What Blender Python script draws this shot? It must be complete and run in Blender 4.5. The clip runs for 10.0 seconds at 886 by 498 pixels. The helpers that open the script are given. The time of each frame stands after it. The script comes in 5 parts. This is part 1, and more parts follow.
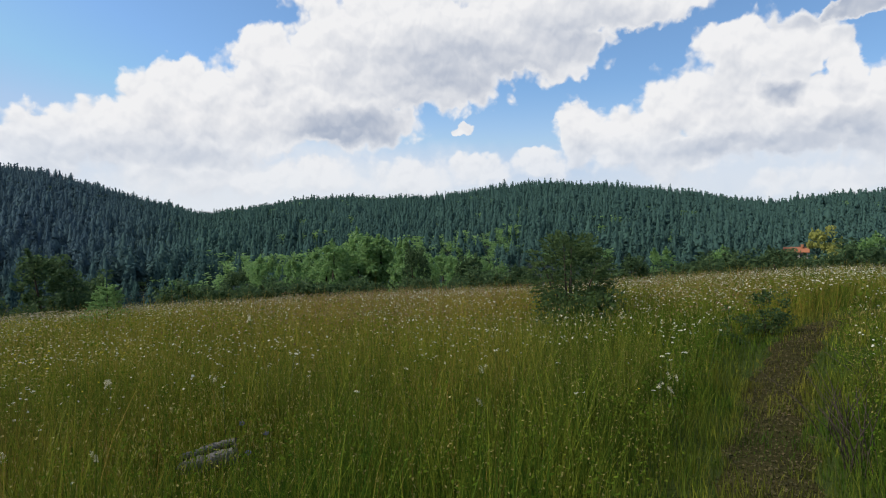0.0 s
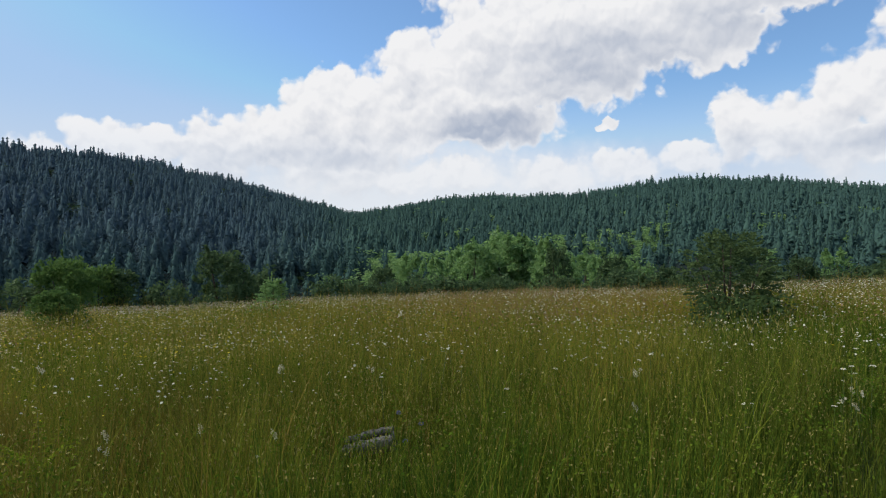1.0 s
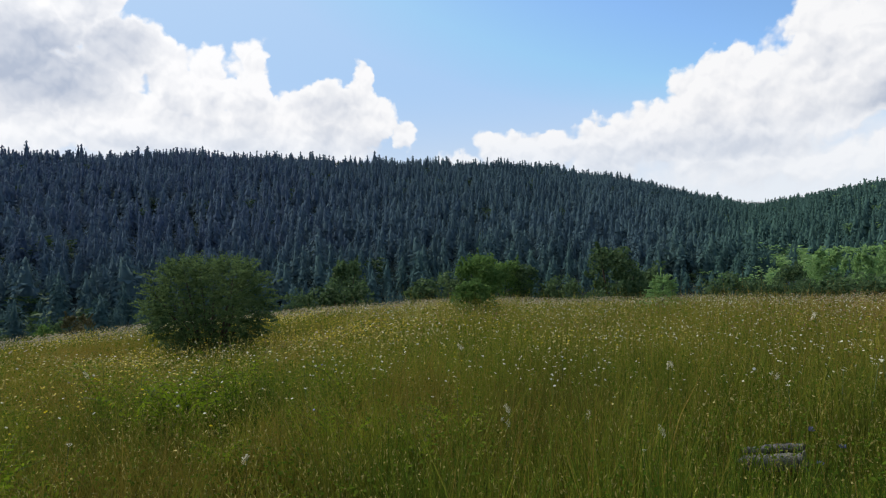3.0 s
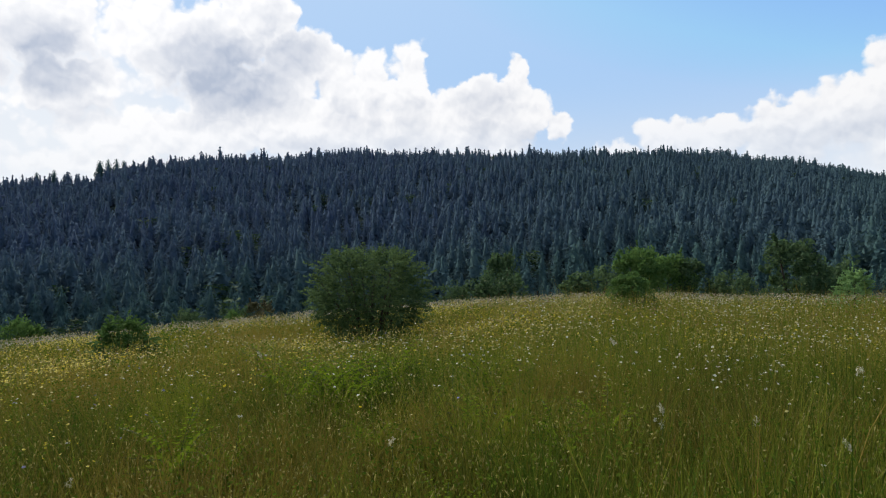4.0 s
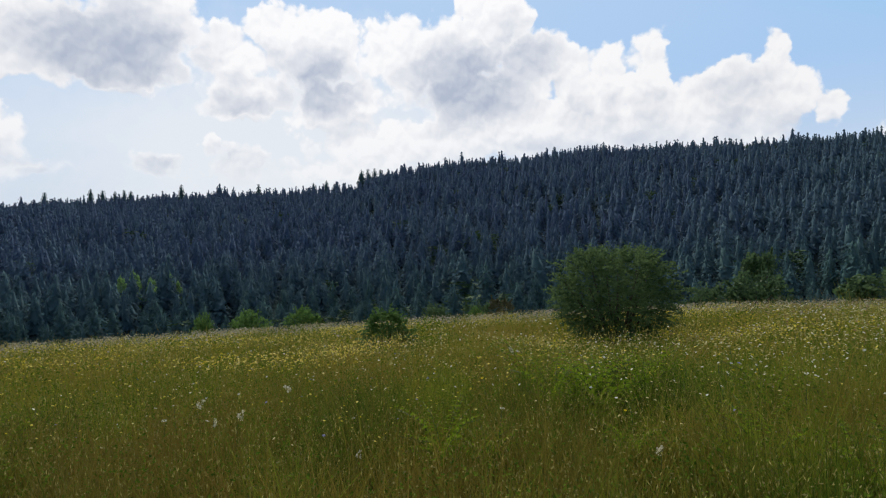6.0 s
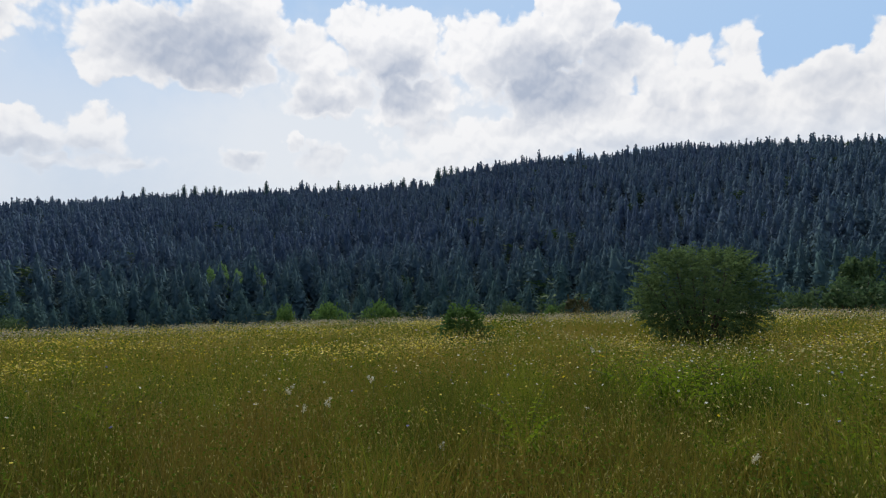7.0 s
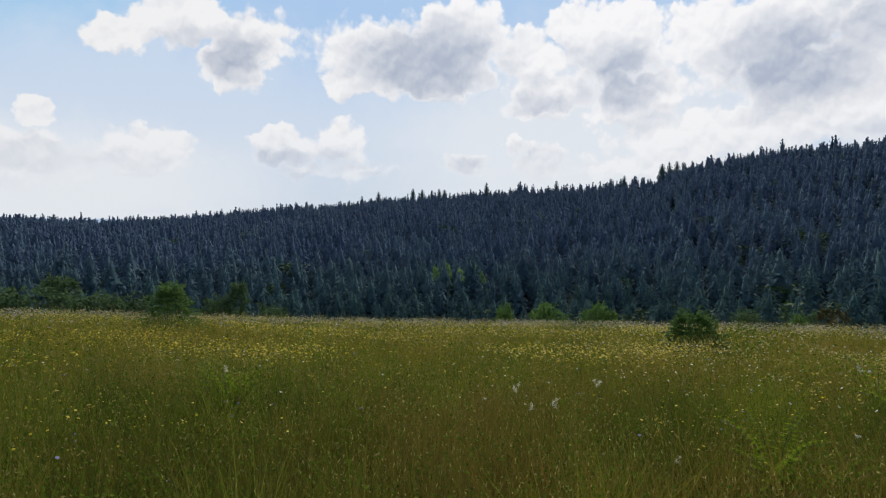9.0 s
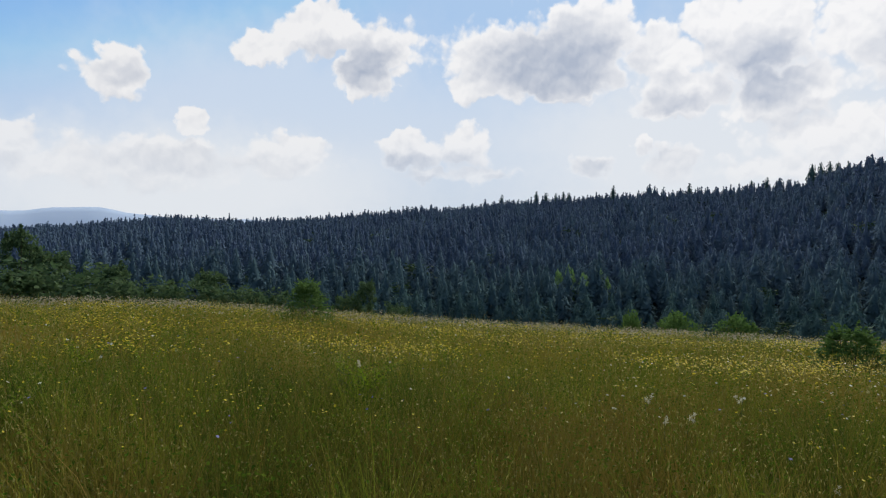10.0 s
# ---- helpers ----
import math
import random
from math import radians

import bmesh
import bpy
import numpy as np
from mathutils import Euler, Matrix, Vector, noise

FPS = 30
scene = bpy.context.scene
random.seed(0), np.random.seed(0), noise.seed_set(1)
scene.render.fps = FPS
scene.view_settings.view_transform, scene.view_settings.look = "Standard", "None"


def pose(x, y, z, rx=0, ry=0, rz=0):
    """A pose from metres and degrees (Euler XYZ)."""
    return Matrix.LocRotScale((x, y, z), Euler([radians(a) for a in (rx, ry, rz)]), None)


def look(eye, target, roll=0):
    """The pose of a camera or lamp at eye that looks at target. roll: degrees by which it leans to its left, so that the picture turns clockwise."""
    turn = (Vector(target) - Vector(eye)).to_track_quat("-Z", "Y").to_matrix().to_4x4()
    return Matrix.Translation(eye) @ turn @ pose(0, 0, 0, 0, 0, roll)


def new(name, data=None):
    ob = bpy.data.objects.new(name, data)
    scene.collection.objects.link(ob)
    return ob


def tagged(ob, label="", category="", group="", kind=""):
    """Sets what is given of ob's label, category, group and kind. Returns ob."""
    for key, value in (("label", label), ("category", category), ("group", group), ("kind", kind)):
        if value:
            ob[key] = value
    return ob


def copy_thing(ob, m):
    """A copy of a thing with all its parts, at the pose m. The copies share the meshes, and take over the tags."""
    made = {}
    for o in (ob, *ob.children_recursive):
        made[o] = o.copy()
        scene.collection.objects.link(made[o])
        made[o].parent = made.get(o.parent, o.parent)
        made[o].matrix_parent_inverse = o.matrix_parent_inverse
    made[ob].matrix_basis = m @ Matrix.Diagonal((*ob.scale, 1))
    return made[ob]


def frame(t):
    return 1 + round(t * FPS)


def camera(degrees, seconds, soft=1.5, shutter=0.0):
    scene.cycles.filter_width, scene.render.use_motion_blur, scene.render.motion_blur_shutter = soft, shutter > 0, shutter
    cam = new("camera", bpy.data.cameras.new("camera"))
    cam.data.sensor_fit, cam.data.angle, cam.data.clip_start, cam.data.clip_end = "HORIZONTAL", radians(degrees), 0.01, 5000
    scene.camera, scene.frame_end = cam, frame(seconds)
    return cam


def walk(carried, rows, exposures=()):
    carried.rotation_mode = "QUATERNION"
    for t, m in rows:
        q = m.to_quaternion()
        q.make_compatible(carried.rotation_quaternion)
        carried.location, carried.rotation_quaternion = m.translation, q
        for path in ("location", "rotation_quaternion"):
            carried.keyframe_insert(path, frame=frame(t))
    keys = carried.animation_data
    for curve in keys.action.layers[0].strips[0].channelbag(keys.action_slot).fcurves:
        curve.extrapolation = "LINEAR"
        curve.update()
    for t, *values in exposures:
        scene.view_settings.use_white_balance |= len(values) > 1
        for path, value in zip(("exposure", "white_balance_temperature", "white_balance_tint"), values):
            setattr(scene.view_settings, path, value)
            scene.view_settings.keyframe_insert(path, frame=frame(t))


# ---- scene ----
EYE = 1.6
cam = camera(70.4, 10.0, soft=1.15)
ROWS = [
    (0.0, -0.000, 0.000, 0.000, 0.15, -0.10, 0.00),
    (0.5, -0.040, -0.017, 0.003, 7.15, -0.19, -0.02),
    (1.0, -0.082, -0.042, 0.003, 12.91, -0.29, -0.38),
    (1.5, -0.128, -0.057, -0.006, 22.64, -0.43, 0.66),
    (2.0, -0.188, -0.062, -0.009, 31.66, -0.49, 0.42),
    (3.5, -0.054, 0.086, -0.054, 54.50, -0.65, 0.82),
    (4.0, -0.112, 0.127, -0.067, 61.42, -1.03, 0.72),
    (4.5, -0.149, 0.135, -0.080, 68.84, -1.51, 0.12),
    (5.0, -0.172, 0.109, -0.075, 75.97, -0.80, 0.78),
    (6.5, -0.201, -0.063, -0.082, 85.35, -1.00, 0.65),
    (7.0, -0.183, -0.089, -0.090, 89.50, -0.90, 0.14),
    (7.5, -0.164, -0.105, -0.083, 93.73, -0.77, 0.30),
    (8.0, -0.152, -0.123, -0.084, 98.58, -0.98, -0.10),
    (8.5, -0.170, -0.144, -0.084, 103.44, -0.86, 0.12),
    (9.0, -0.169, -0.170, -0.086, 109.13, -0.83, 0.06),
    (9.5, -0.149, -0.189, -0.087, 114.94, -0.82, -0.16),
    (10.0, -0.141, -0.225, -0.088, 120.25, -0.64, -0.82),
]
walk(cam, [(t, pose(x, y, EYE + z, 90 + pitch, roll, yaw)) for t, x, y, z, yaw, pitch, roll in ROWS],
     [(0.0, -0.04), (2.0, 0.0), (3.4, 0.07), (5.0, 0.05), (6.5, -0.04), (8.0, -0.07), (10.0, -0.09)])

# ---- world and sun ----
SUN_AZ, SUN_EL = 92.0, 41.0        # azimuth counted to the left of +y, degrees


def heading(az, el=0.0):
    a, e = radians(az), radians(el)
    return Vector((-math.sin(a) * math.cos(e), math.cos(a) * math.cos(e), math.sin(e)))


sun = new("sun", bpy.data.lights.new("sun", "SUN"))
sun.data.energy, sun.data.angle, sun.data.color = 4.2, radians(0.6), (1.0, 0.94, 0.84)
sun.matrix_world = look(heading(SUN_AZ, SUN_EL) * 100, (0, 0, 0))

# cumulus puffs: azimuth, elevation, half width, half height in degrees
PUFFS = {
    "bank_a": [(33.2, 7.4, 4.3, 3.0), (27.8, 8.7, 4.8, 3.0), (24.3, 11.5, 3.2, 3.3), (20.7, 12.3, 2.7, 3.6), (23.6, 7.9, 6.5, 2.8), (16.0, 15.6, 2.6, 3.6), (16.8, 11.4, 5.7, 3.3), (8.5, 17.3, 6.0, 5.1), (1.3, 18.9, 8.2, 4.6), (-5.9, 18.8, 7.6, 4.1), (-13.9, 20.7, 5.8, 2.2), (9.5, 11.5, 7.0, 2.9), (3.4, 15.1, 8.7, 2.9), (20.0, 6.2, 9.1, 2.2), (11.4, 6.2, 4.0, 1.8), (3.3, 6.2, 4.1, 2.1), (-3.4, 6.9, 3.1, 1.6), (12.9, 14.2, 4.4, 3.3), (-9.7, 17.0, 4.8, 2.0), (-17.3, 20.2, 6.1, 1.8)],
    "bank_b": [(-24.9, 16.0, 3.2, 2.8), (-29.0, 15.7, 3.4, 2.5), (-32.4, 14.1, 1.7, 2.3), (-20.1, 12.2, 3.2, 2.7), (-24.5, 11.6, 5.6, 3.6), (-29.8, 10.7, 5.8, 3.5), (-35.0, 9.3, 3.5, 4.1), (-12.5, 10.0, 2.7, 2.7), (-16.4, 9.3, 3.8, 2.9), (-9.0, 7.6, 2.5, 1.8), (-20.5, 7.7, 5.4, 2.1), (-1.8, 10.9, 0.9, 0.6), (-27.4, 5.1, 2.0, 1.3), (-32.1, 5.1, 4.5, 1.7), (-33.2, 17.9, 2.9, 0.9)],
    "bank_c": [(41.5, 8.0, 2.7, 2.2), (37.7, 7.9, 3.3, 2.0), (45.5, 6.9, 2.3, 1.4), (32.6, 8.2, 3.5, 2.6), (20.1, 11.2, 2.1, 4.5), (23.9, 11.3, 2.7, 3.4), (27.5, 9.1, 3.3, 2.7)],
    "bank_d": [(64.3, 12.8, 2.3, 4.2), (67.6, 13.2, 1.7, 3.4), (70.7, 13.7, 1.9, 2.3), (72.3, 15.5, 1.6, 2.0), (62.9, 10.1, 3.0, 3.0), (54.9, 13.3, 1.4, 2.2), (57.8, 11.4, 3.1, 2.4), (54.2, 10.6, 2.6, 2.2), (51.2, 9.6, 1.2, 1.6), (73.6, 9.8, 5.5, 2.8), (68.9, 9.0, 7.2, 2.2), (58.8, 8.4, 5.6, 2.0), (76.6, 18.6, 1.1, 1.7), (69.5, 12.9, 2.9, 2.9)],
    "bank_e": [(79.6, 15.9, 3.2, 2.6), (77.8, 19.6, 3.3, 2.7), (80.9, 16.5, 3.6, 2.8), (74.3, 15.2, 2.5, 2.8), (85.5, 16.1, 4.1, 3.3), (93.7, 16.5, 4.0, 3.5), (97.1, 18.2, 2.5, 2.0), (101.0, 15.7, 2.9, 2.7), (91.7, 12.3, 5.1, 2.4), (99.7, 12.8, 3.9, 1.7), (79.4, 12.6, 6.1, 2.9), (83.5, 8.8, 10.2, 2.0), (89.7, 6.3, 8.2, 1.5)],
    "cloud_f": [(113.0, 16.3, 7.3, 3.3), (107.5, 17.4, 4.0, 3.7), (117.3, 13.9, 3.0, 1.6), (109.7, 14.6, 5.1, 2.0), (118.5, 8.6, 2.4, 2.0), (116.7, 6.3, 3.4, 0.9), (107.2, 6.8, 2.2, 1.1), (100.5, 6.9, 2.2, 1.9), (103.1, 8.8, 0.8, 1.1)],
    "cloud_g": [(132.0, 17.8, 3.9, 1.9), (126.0, 17.0, 3.7, 2.1), (127.7, 14.8, 3.3, 2.0), (135.9, 16.4, 2.9, 1.4), (130.6, 18.8, 3.0, 1.4), (147.9, 13.0, 3.0, 1.7), (147.3, 14.2, 2.0, 1.4), (142.1, 9.8, 1.2, 1.4), (145.0, 6.2, 8.0, 2.2), (134.3, 7.2, 4.4, 2.0), (152.0, 5.3, 6.0, 1.6), (123.3, 8.2, 3.5, 1.5), (121.7, 6.3, 2.6, 0.8), (149.8, 6.0, 2.7, 1.1), (155.0, 7.1, 2.8, 1.5)],
}


# thin veils: azimuth, elevation, half width, half height, strength
VEILS = [(134, 11, 26, 10, 0.5), (97, 9, 26, 11, 0.85), (143, 4, 24, 7, 0.85), (14, 5, 26, 6, 0.7), (-28, 6, 18, 5, 0.5)]


# the grey undersides and shaded hollows of the clouds: azimuth, elevation, half width, half height, strength
SHADES = [(-2.2, 15.6, 9.8, 3.6, 0.7), (-12.8, 18.0, 7.5, 3.0, 0.6), (8.6, 10.5, 6.1, 2.3, 0.9), (23.7, 7.9, 8.0, 1.3, 0.5), (30.7, 7.6, 5.8, 1.3, 0.4), (-28.3, 12.6, 1.5, 1.0, 0.9),
          (-26.9, 8.2, 10.1, 1.4, 0.7), (-33.0, 8.6, 3.9, 1.9, 0.7), (-32.6, 18.2, 5.2, 1.3, 0.9), (1.9, 12.6, 5.2, 1.4, 0.6)]
SHADES += [(64.8, 8.4, 3.9, 1.3, 0.35), (93.5, 13.7, 3.9, 3.1, 0.8), (80.2, 13.7, 6.0, 4.0, 0.85), (101.0, 12.1, 4.4, 1.2, 0.55), (101.1, 7.3, 4.4, 1.8, 0.35), (110.4, 15.8, 7.5, 3.6, 0.85),
           (75.2, 16.2, 3.6, 3.3, 0.6), (57.1, 11.8, 3.6, 1.6, 0.4), (107.0, 6.8, 2.2, 0.9, 0.6)]
SHADES += [(119.1, 7.2, 3.0, 1.3, 0.4), (115.0, 5.9, 1.5, 0.6, 0.5), (127.6, 15.4, 3.7, 2.4, 0.8), (124.7, 7.3, 4.4, 0.8, 0.7), (122.6, 5.7, 2.6, 0.6, 0.5), (130.3, 13.7, 3.1, 1.3, 0.5),
           (147.3, 13.1, 2.5, 1.3, 0.4), (141.7, 6.3, 9.6, 1.4, 0.35)]


class Graph:
    """Short hand for building node trees."""

    def __init__(self, tree):
        self.tree = tree

    def node(self, kind, **settings):
        n = self.tree.nodes.new(kind)
        for key, value in settings.items():
            setattr(n, key, value)
        return n

    def feed(self, socket, value):
        if isinstance(value, bpy.types.NodeSocket):
            self.tree.links.new(value, socket)
        elif value is not None:
            socket.default_value = value

    def math(self, op, a, b=None, c=None, clamp=False):
        n = self.node("ShaderNodeMath", operation=op, use_clamp=clamp)
        for s, v in zip(n.inputs, (a, b, c)):
            self.feed(s, v)
        return n.outputs[0]

    def vec(self, op, a, b=None, scale=None):
        n = self.node("ShaderNodeVectorMath", operation=op)
        self.feed(n.inputs[0], a)
        self.feed(n.inputs[1], b)
        if scale is not None:
            self.feed(n.inputs["Scale"], scale)
        return n.outputs["Value"] if op in ("LENGTH", "DOT_PRODUCT", "DISTANCE") else n.outputs[0]

    def noise(self, vector, scale, detail=4.0, rough=0.55, kind="ShaderNodeTexNoise"):
        n = self.node(kind)
        self.feed(n.inputs["Vector"], vector)
        n.inputs["Scale"].default_value = scale
        n.inputs["Detail"].default_value = detail
        n.inputs["Roughness"].default_value = rough
        return n

    def ramp(self, value, lo, hi, a=0.0, b=1.0, smooth=True):
        n = self.node("ShaderNodeMapRange", interpolation_type="SMOOTHSTEP" if smooth else "LINEAR")
        for s, v in zip(n.inputs, (value, lo, hi, a, b)):
            self.feed(s, v)
        return n.outputs[0]

    def mix(self, fac, a, b):
        n = self.node("ShaderNodeMix", data_type="RGBA")
        self.feed(n.inputs[0], fac)
        self.feed(n.inputs[6], (*a, 1) if isinstance(a, tuple) else a)
        self.feed(n.inputs[7], (*b, 1) if isinstance(b, tuple) else b)
        return n.outputs[2]


def cloud_shape():
    """How deep a direction (azimuth, elevation) lies inside the puffs: above nought within a cloud."""
    tree = bpy.data.node_groups.new("cloud_shape", "ShaderNodeTree")
    tree.interface.new_socket("spot", in_out="INPUT", socket_type="NodeSocketVector")
    tree.interface.new_socket("depth", in_out="OUTPUT", socket_type="NodeSocketFloat")
    g = Graph(tree)
    spot = g.node("NodeGroupInput").outputs[0]
    field = None
    for puffs in PUFFS.values():
        for a, e, w, h in puffs:
            d = g.vec("LENGTH", g.vec("MULTIPLY", g.vec("SUBTRACT", spot, (a, e, 0)), (1 / w, 1 / h, 0)))
            one = g.math("SUBTRACT", 1.16, d)
            field = one if field is None else g.math("SMOOTH_MAX", field, one, 0.16)
    g.feed(g.node("NodeGroupOutput").inputs[0], field)
    return tree


def build_sky():
    world = bpy.data.worlds.new("world")
    scene.world = world
    world.use_nodes = True
    world.node_tree.nodes.clear()
    g = Graph(world.node_tree)
    way = g.node("ShaderNodeTexCoord").outputs["Generated"]
    xyz = g.node("ShaderNodeSeparateXYZ")
    g.feed(xyz.inputs[0], way)
    az = g.math("MULTIPLY", g.math("ARCTAN2", g.math("MULTIPLY", xyz.outputs[0], -1.0), xyz.outputs[1]), 57.2958)
    # the seam of the azimuth lies behind, at 250 degrees
    az = g.math("ADD", az, g.math("MULTIPLY", g.math("LESS_THAN", az, -110.0), 360.0))
    el = g.math("MULTIPLY", g.math("ARCSINE", xyz.outputs[2]), 57.2958)
    flat = g.node("ShaderNodeCombineXYZ")
    g.feed(flat.inputs[0], az)
    g.feed(flat.inputs[1], el)
    flat = flat.outputs[0]
    # billowing edges: two scales of turbulence
    big = g.noise(flat, 0.28, 3.0, 0.5).outputs["Color"]
    small = g.noise(flat, 0.8, 4.0, 0.52).outputs["Color"]
    bend = g.vec("ADD", g.vec("SCALE", g.vec("SUBTRACT", big, (0.5, 0.5, 0.5)), scale=2.8),
                 g.vec("SCALE", g.vec("SUBTRACT", small, (0.5, 0.5, 0.5)), scale=1.7))
    spot = g.vec("MULTIPLY", g.vec("ADD", flat, bend), (1, 1, 0))
    shape = cloud_shape()

    def thickness(lift):
        n = g.node("ShaderNodeGroup")
        n.node_tree = shape
        g.feed(n.inputs[0], g.vec("ADD", spot, lift))
        return n.outputs[0]

    def billow(where):
        """Rounded heads, large with small ones on them."""
        n = g.node("ShaderNodeTexVoronoi", feature="SMOOTH_F1", voronoi_dimensions="2D", normalize=True)
        g.feed(n.inputs["Vector"], where)
        for key, value in (("Scale", 0.42), ("Detail", 2.0), ("Roughness", 0.42), ("Lacunarity", 2.3), ("Smoothness", 0.35)):
            n.inputs[key].default_value = value
        return g.math("MULTIPLY_ADD", n.outputs["Distance"], -1.15, 0.32)

    # beyond the mapped part the same kind of broken cumulus goes on
    wide = g.noise(g.vec("ADD", way, g.vec("SCALE", big, scale=0.15)), 2.3, 5.0, 0.55).outputs["Fac"]
    rest = g.math("MULTIPLY_ADD", wide, 6.0, -3.05)
    outside = g.math("MAXIMUM", g.ramp(el, 24.0, 32.0), g.math("MAXIMUM", g.ramp(az, -38.0, -46.0), g.ramp(az, 158.0, 166.0)))
    inside = g.math("SUBTRACT", 1.0, outside)
    puff = billow(g.vec("ADD", flat, g.vec("SCALE", bend, scale=0.45)))
    field = g.math("ADD", g.math("MULTIPLY_ADD", thickness((0, 0, 0)), inside, g.math("MULTIPLY", rest, outside)), puff)
    # crisp towards the top, softer where the vapour thins
    cover = g.ramp(field, -0.02, g.math("ADD", g.math("MULTIPLY_ADD", g.noise(flat, 0.12, 2.0).outputs["Fac"], 0.42, 0.05), g.ramp(el, 9.5, 5.0, 0.0, 0.45)))
    # the more cloud between a place and the sun above it, the greyer it is
    above = g.math("MULTIPLY_ADD", thickness((0.0, 1.9, 0)), inside, g.math("MULTIPLY", rest, outside))
    soft = g.noise(g.vec("ADD", flat, g.vec("SCALE", bend, scale=0.9)), 0.18, 1.5, 0.45).outputs["Fac"]
    depth = g.math("ADD", above, g.math("MULTIPLY_ADD", soft, 1.1, -0.55))
    toward = g.vec("DOT_PRODUCT", way, tuple(heading(SUN_AZ, SUN_EL)))
    glare = g.math("POWER", g.math("MAXIMUM", toward, 0.0), 6.0)
    shade = g.math("MULTIPLY", g.ramp(depth, 0.1, 1.5), 0.5)
    hollow = None
    wander = g.vec("MULTIPLY", g.vec("ADD", flat, g.vec("SCALE", bend, scale=0.8)), (1, 1, 0))
    for a, e, w, h, much in SHADES:
        d = g.vec("LENGTH", g.vec("MULTIPLY", g.vec("SUBTRACT", wander, (a, e, 0)), (1 / w, 1 / h, 0)))
        one = g.math("MULTIPLY", g.ramp(d, 1.5, 0.3), 1.03 * much)
        hollow = one if hollow is None else g.math("MAXIMUM", hollow, one)
    # thin vapour at the rims stays bright
    hollow = g.math("MULTIPLY", hollow, g.ramp(field, 0.0, 0.5))
    shade = g.math("MAXIMUM", g.math("MULTIPLY", shade, g.math("MULTIPLY_ADD", hollow, -0.4, 1.0)), hollow)
    shift = g.vec("ADD", flat, g.vec("ADD", g.vec("SCALE", bend, scale=0.5), (0.15, 0.5, 0)))
    relief = g.math("SUBTRACT", puff, billow(shift))
    shade = g.math("MULTIPLY_ADD", relief, -0.85, shade, clamp=True)
    cloud = g.mix(shade, (0.95, 0.95, 0.965), (0.45, 0.51, 0.63))
    sky = g.node("ShaderNodeTexSky", sky_type="NISHITA", sun_disc=False, sun_elevation=radians(SUN_EL), sun_rotation=radians(-SUN_AZ),
                 air_density=1.0, dust_density=0.4, ozone_density=2.0)
    blue = g.vec("MULTIPLY", g.vec("SCALE", sky.outputs[0], scale=SKY_STRENGTH), (0.84, 1.0, 1.12))
    blue = g.vec("MINIMUM", blue, (0.38, 0.58, 0.87))
    # whitish haze low over the hills, and thin veils of vapour behind the cumulus
    haze = g.mix(g.math("MULTIPLY", g.ramp(el, 15.0, 0.0), 0.88), blue, (0.70, 0.75, 0.81))
    soft_spot = g.vec("ADD", flat, g.vec("SCALE", bend, scale=1.6))
    for a, e, w, h, much in VEILS:
        d = g.vec("LENGTH", g.vec("MULTIPLY", g.vec("SUBTRACT", g.vec("MULTIPLY", soft_spot, (1, 1, 0)), (a, e, 0)), (1 / w, 1 / h, 0)))
        haze = g.mix(g.math("MULTIPLY", g.ramp(d, 1.1, 0.3), much), haze, (0.83, 0.86, 0.90))
    # forward glare of the veiled sun
    haze = g.mix(g.math("MULTIPLY", glare, 0.25), haze, (0.86, 0.90, 0.95))
    cloud = g.vec("SCALE", cloud, scale=g.math("MULTIPLY_ADD", glare, 0.13, 0.95))
    # low clouds drown in the haze
    cover = g.math("MULTIPLY", cover, g.ramp(el, 3.0, 11.0, 0.45, 1.0))
    colour = g.mix(cover, haze, cloud)
    back = g.node("ShaderNodeBackground")
    g.feed(back.inputs[0], colour)
    back.inputs[1].default_value = 1.0
    g.feed(g.node("ShaderNodeOutputWorld").inputs[0], back.outputs[0])


SKY_STRENGTH = 0.15
build_sky()

# ---- materials ----


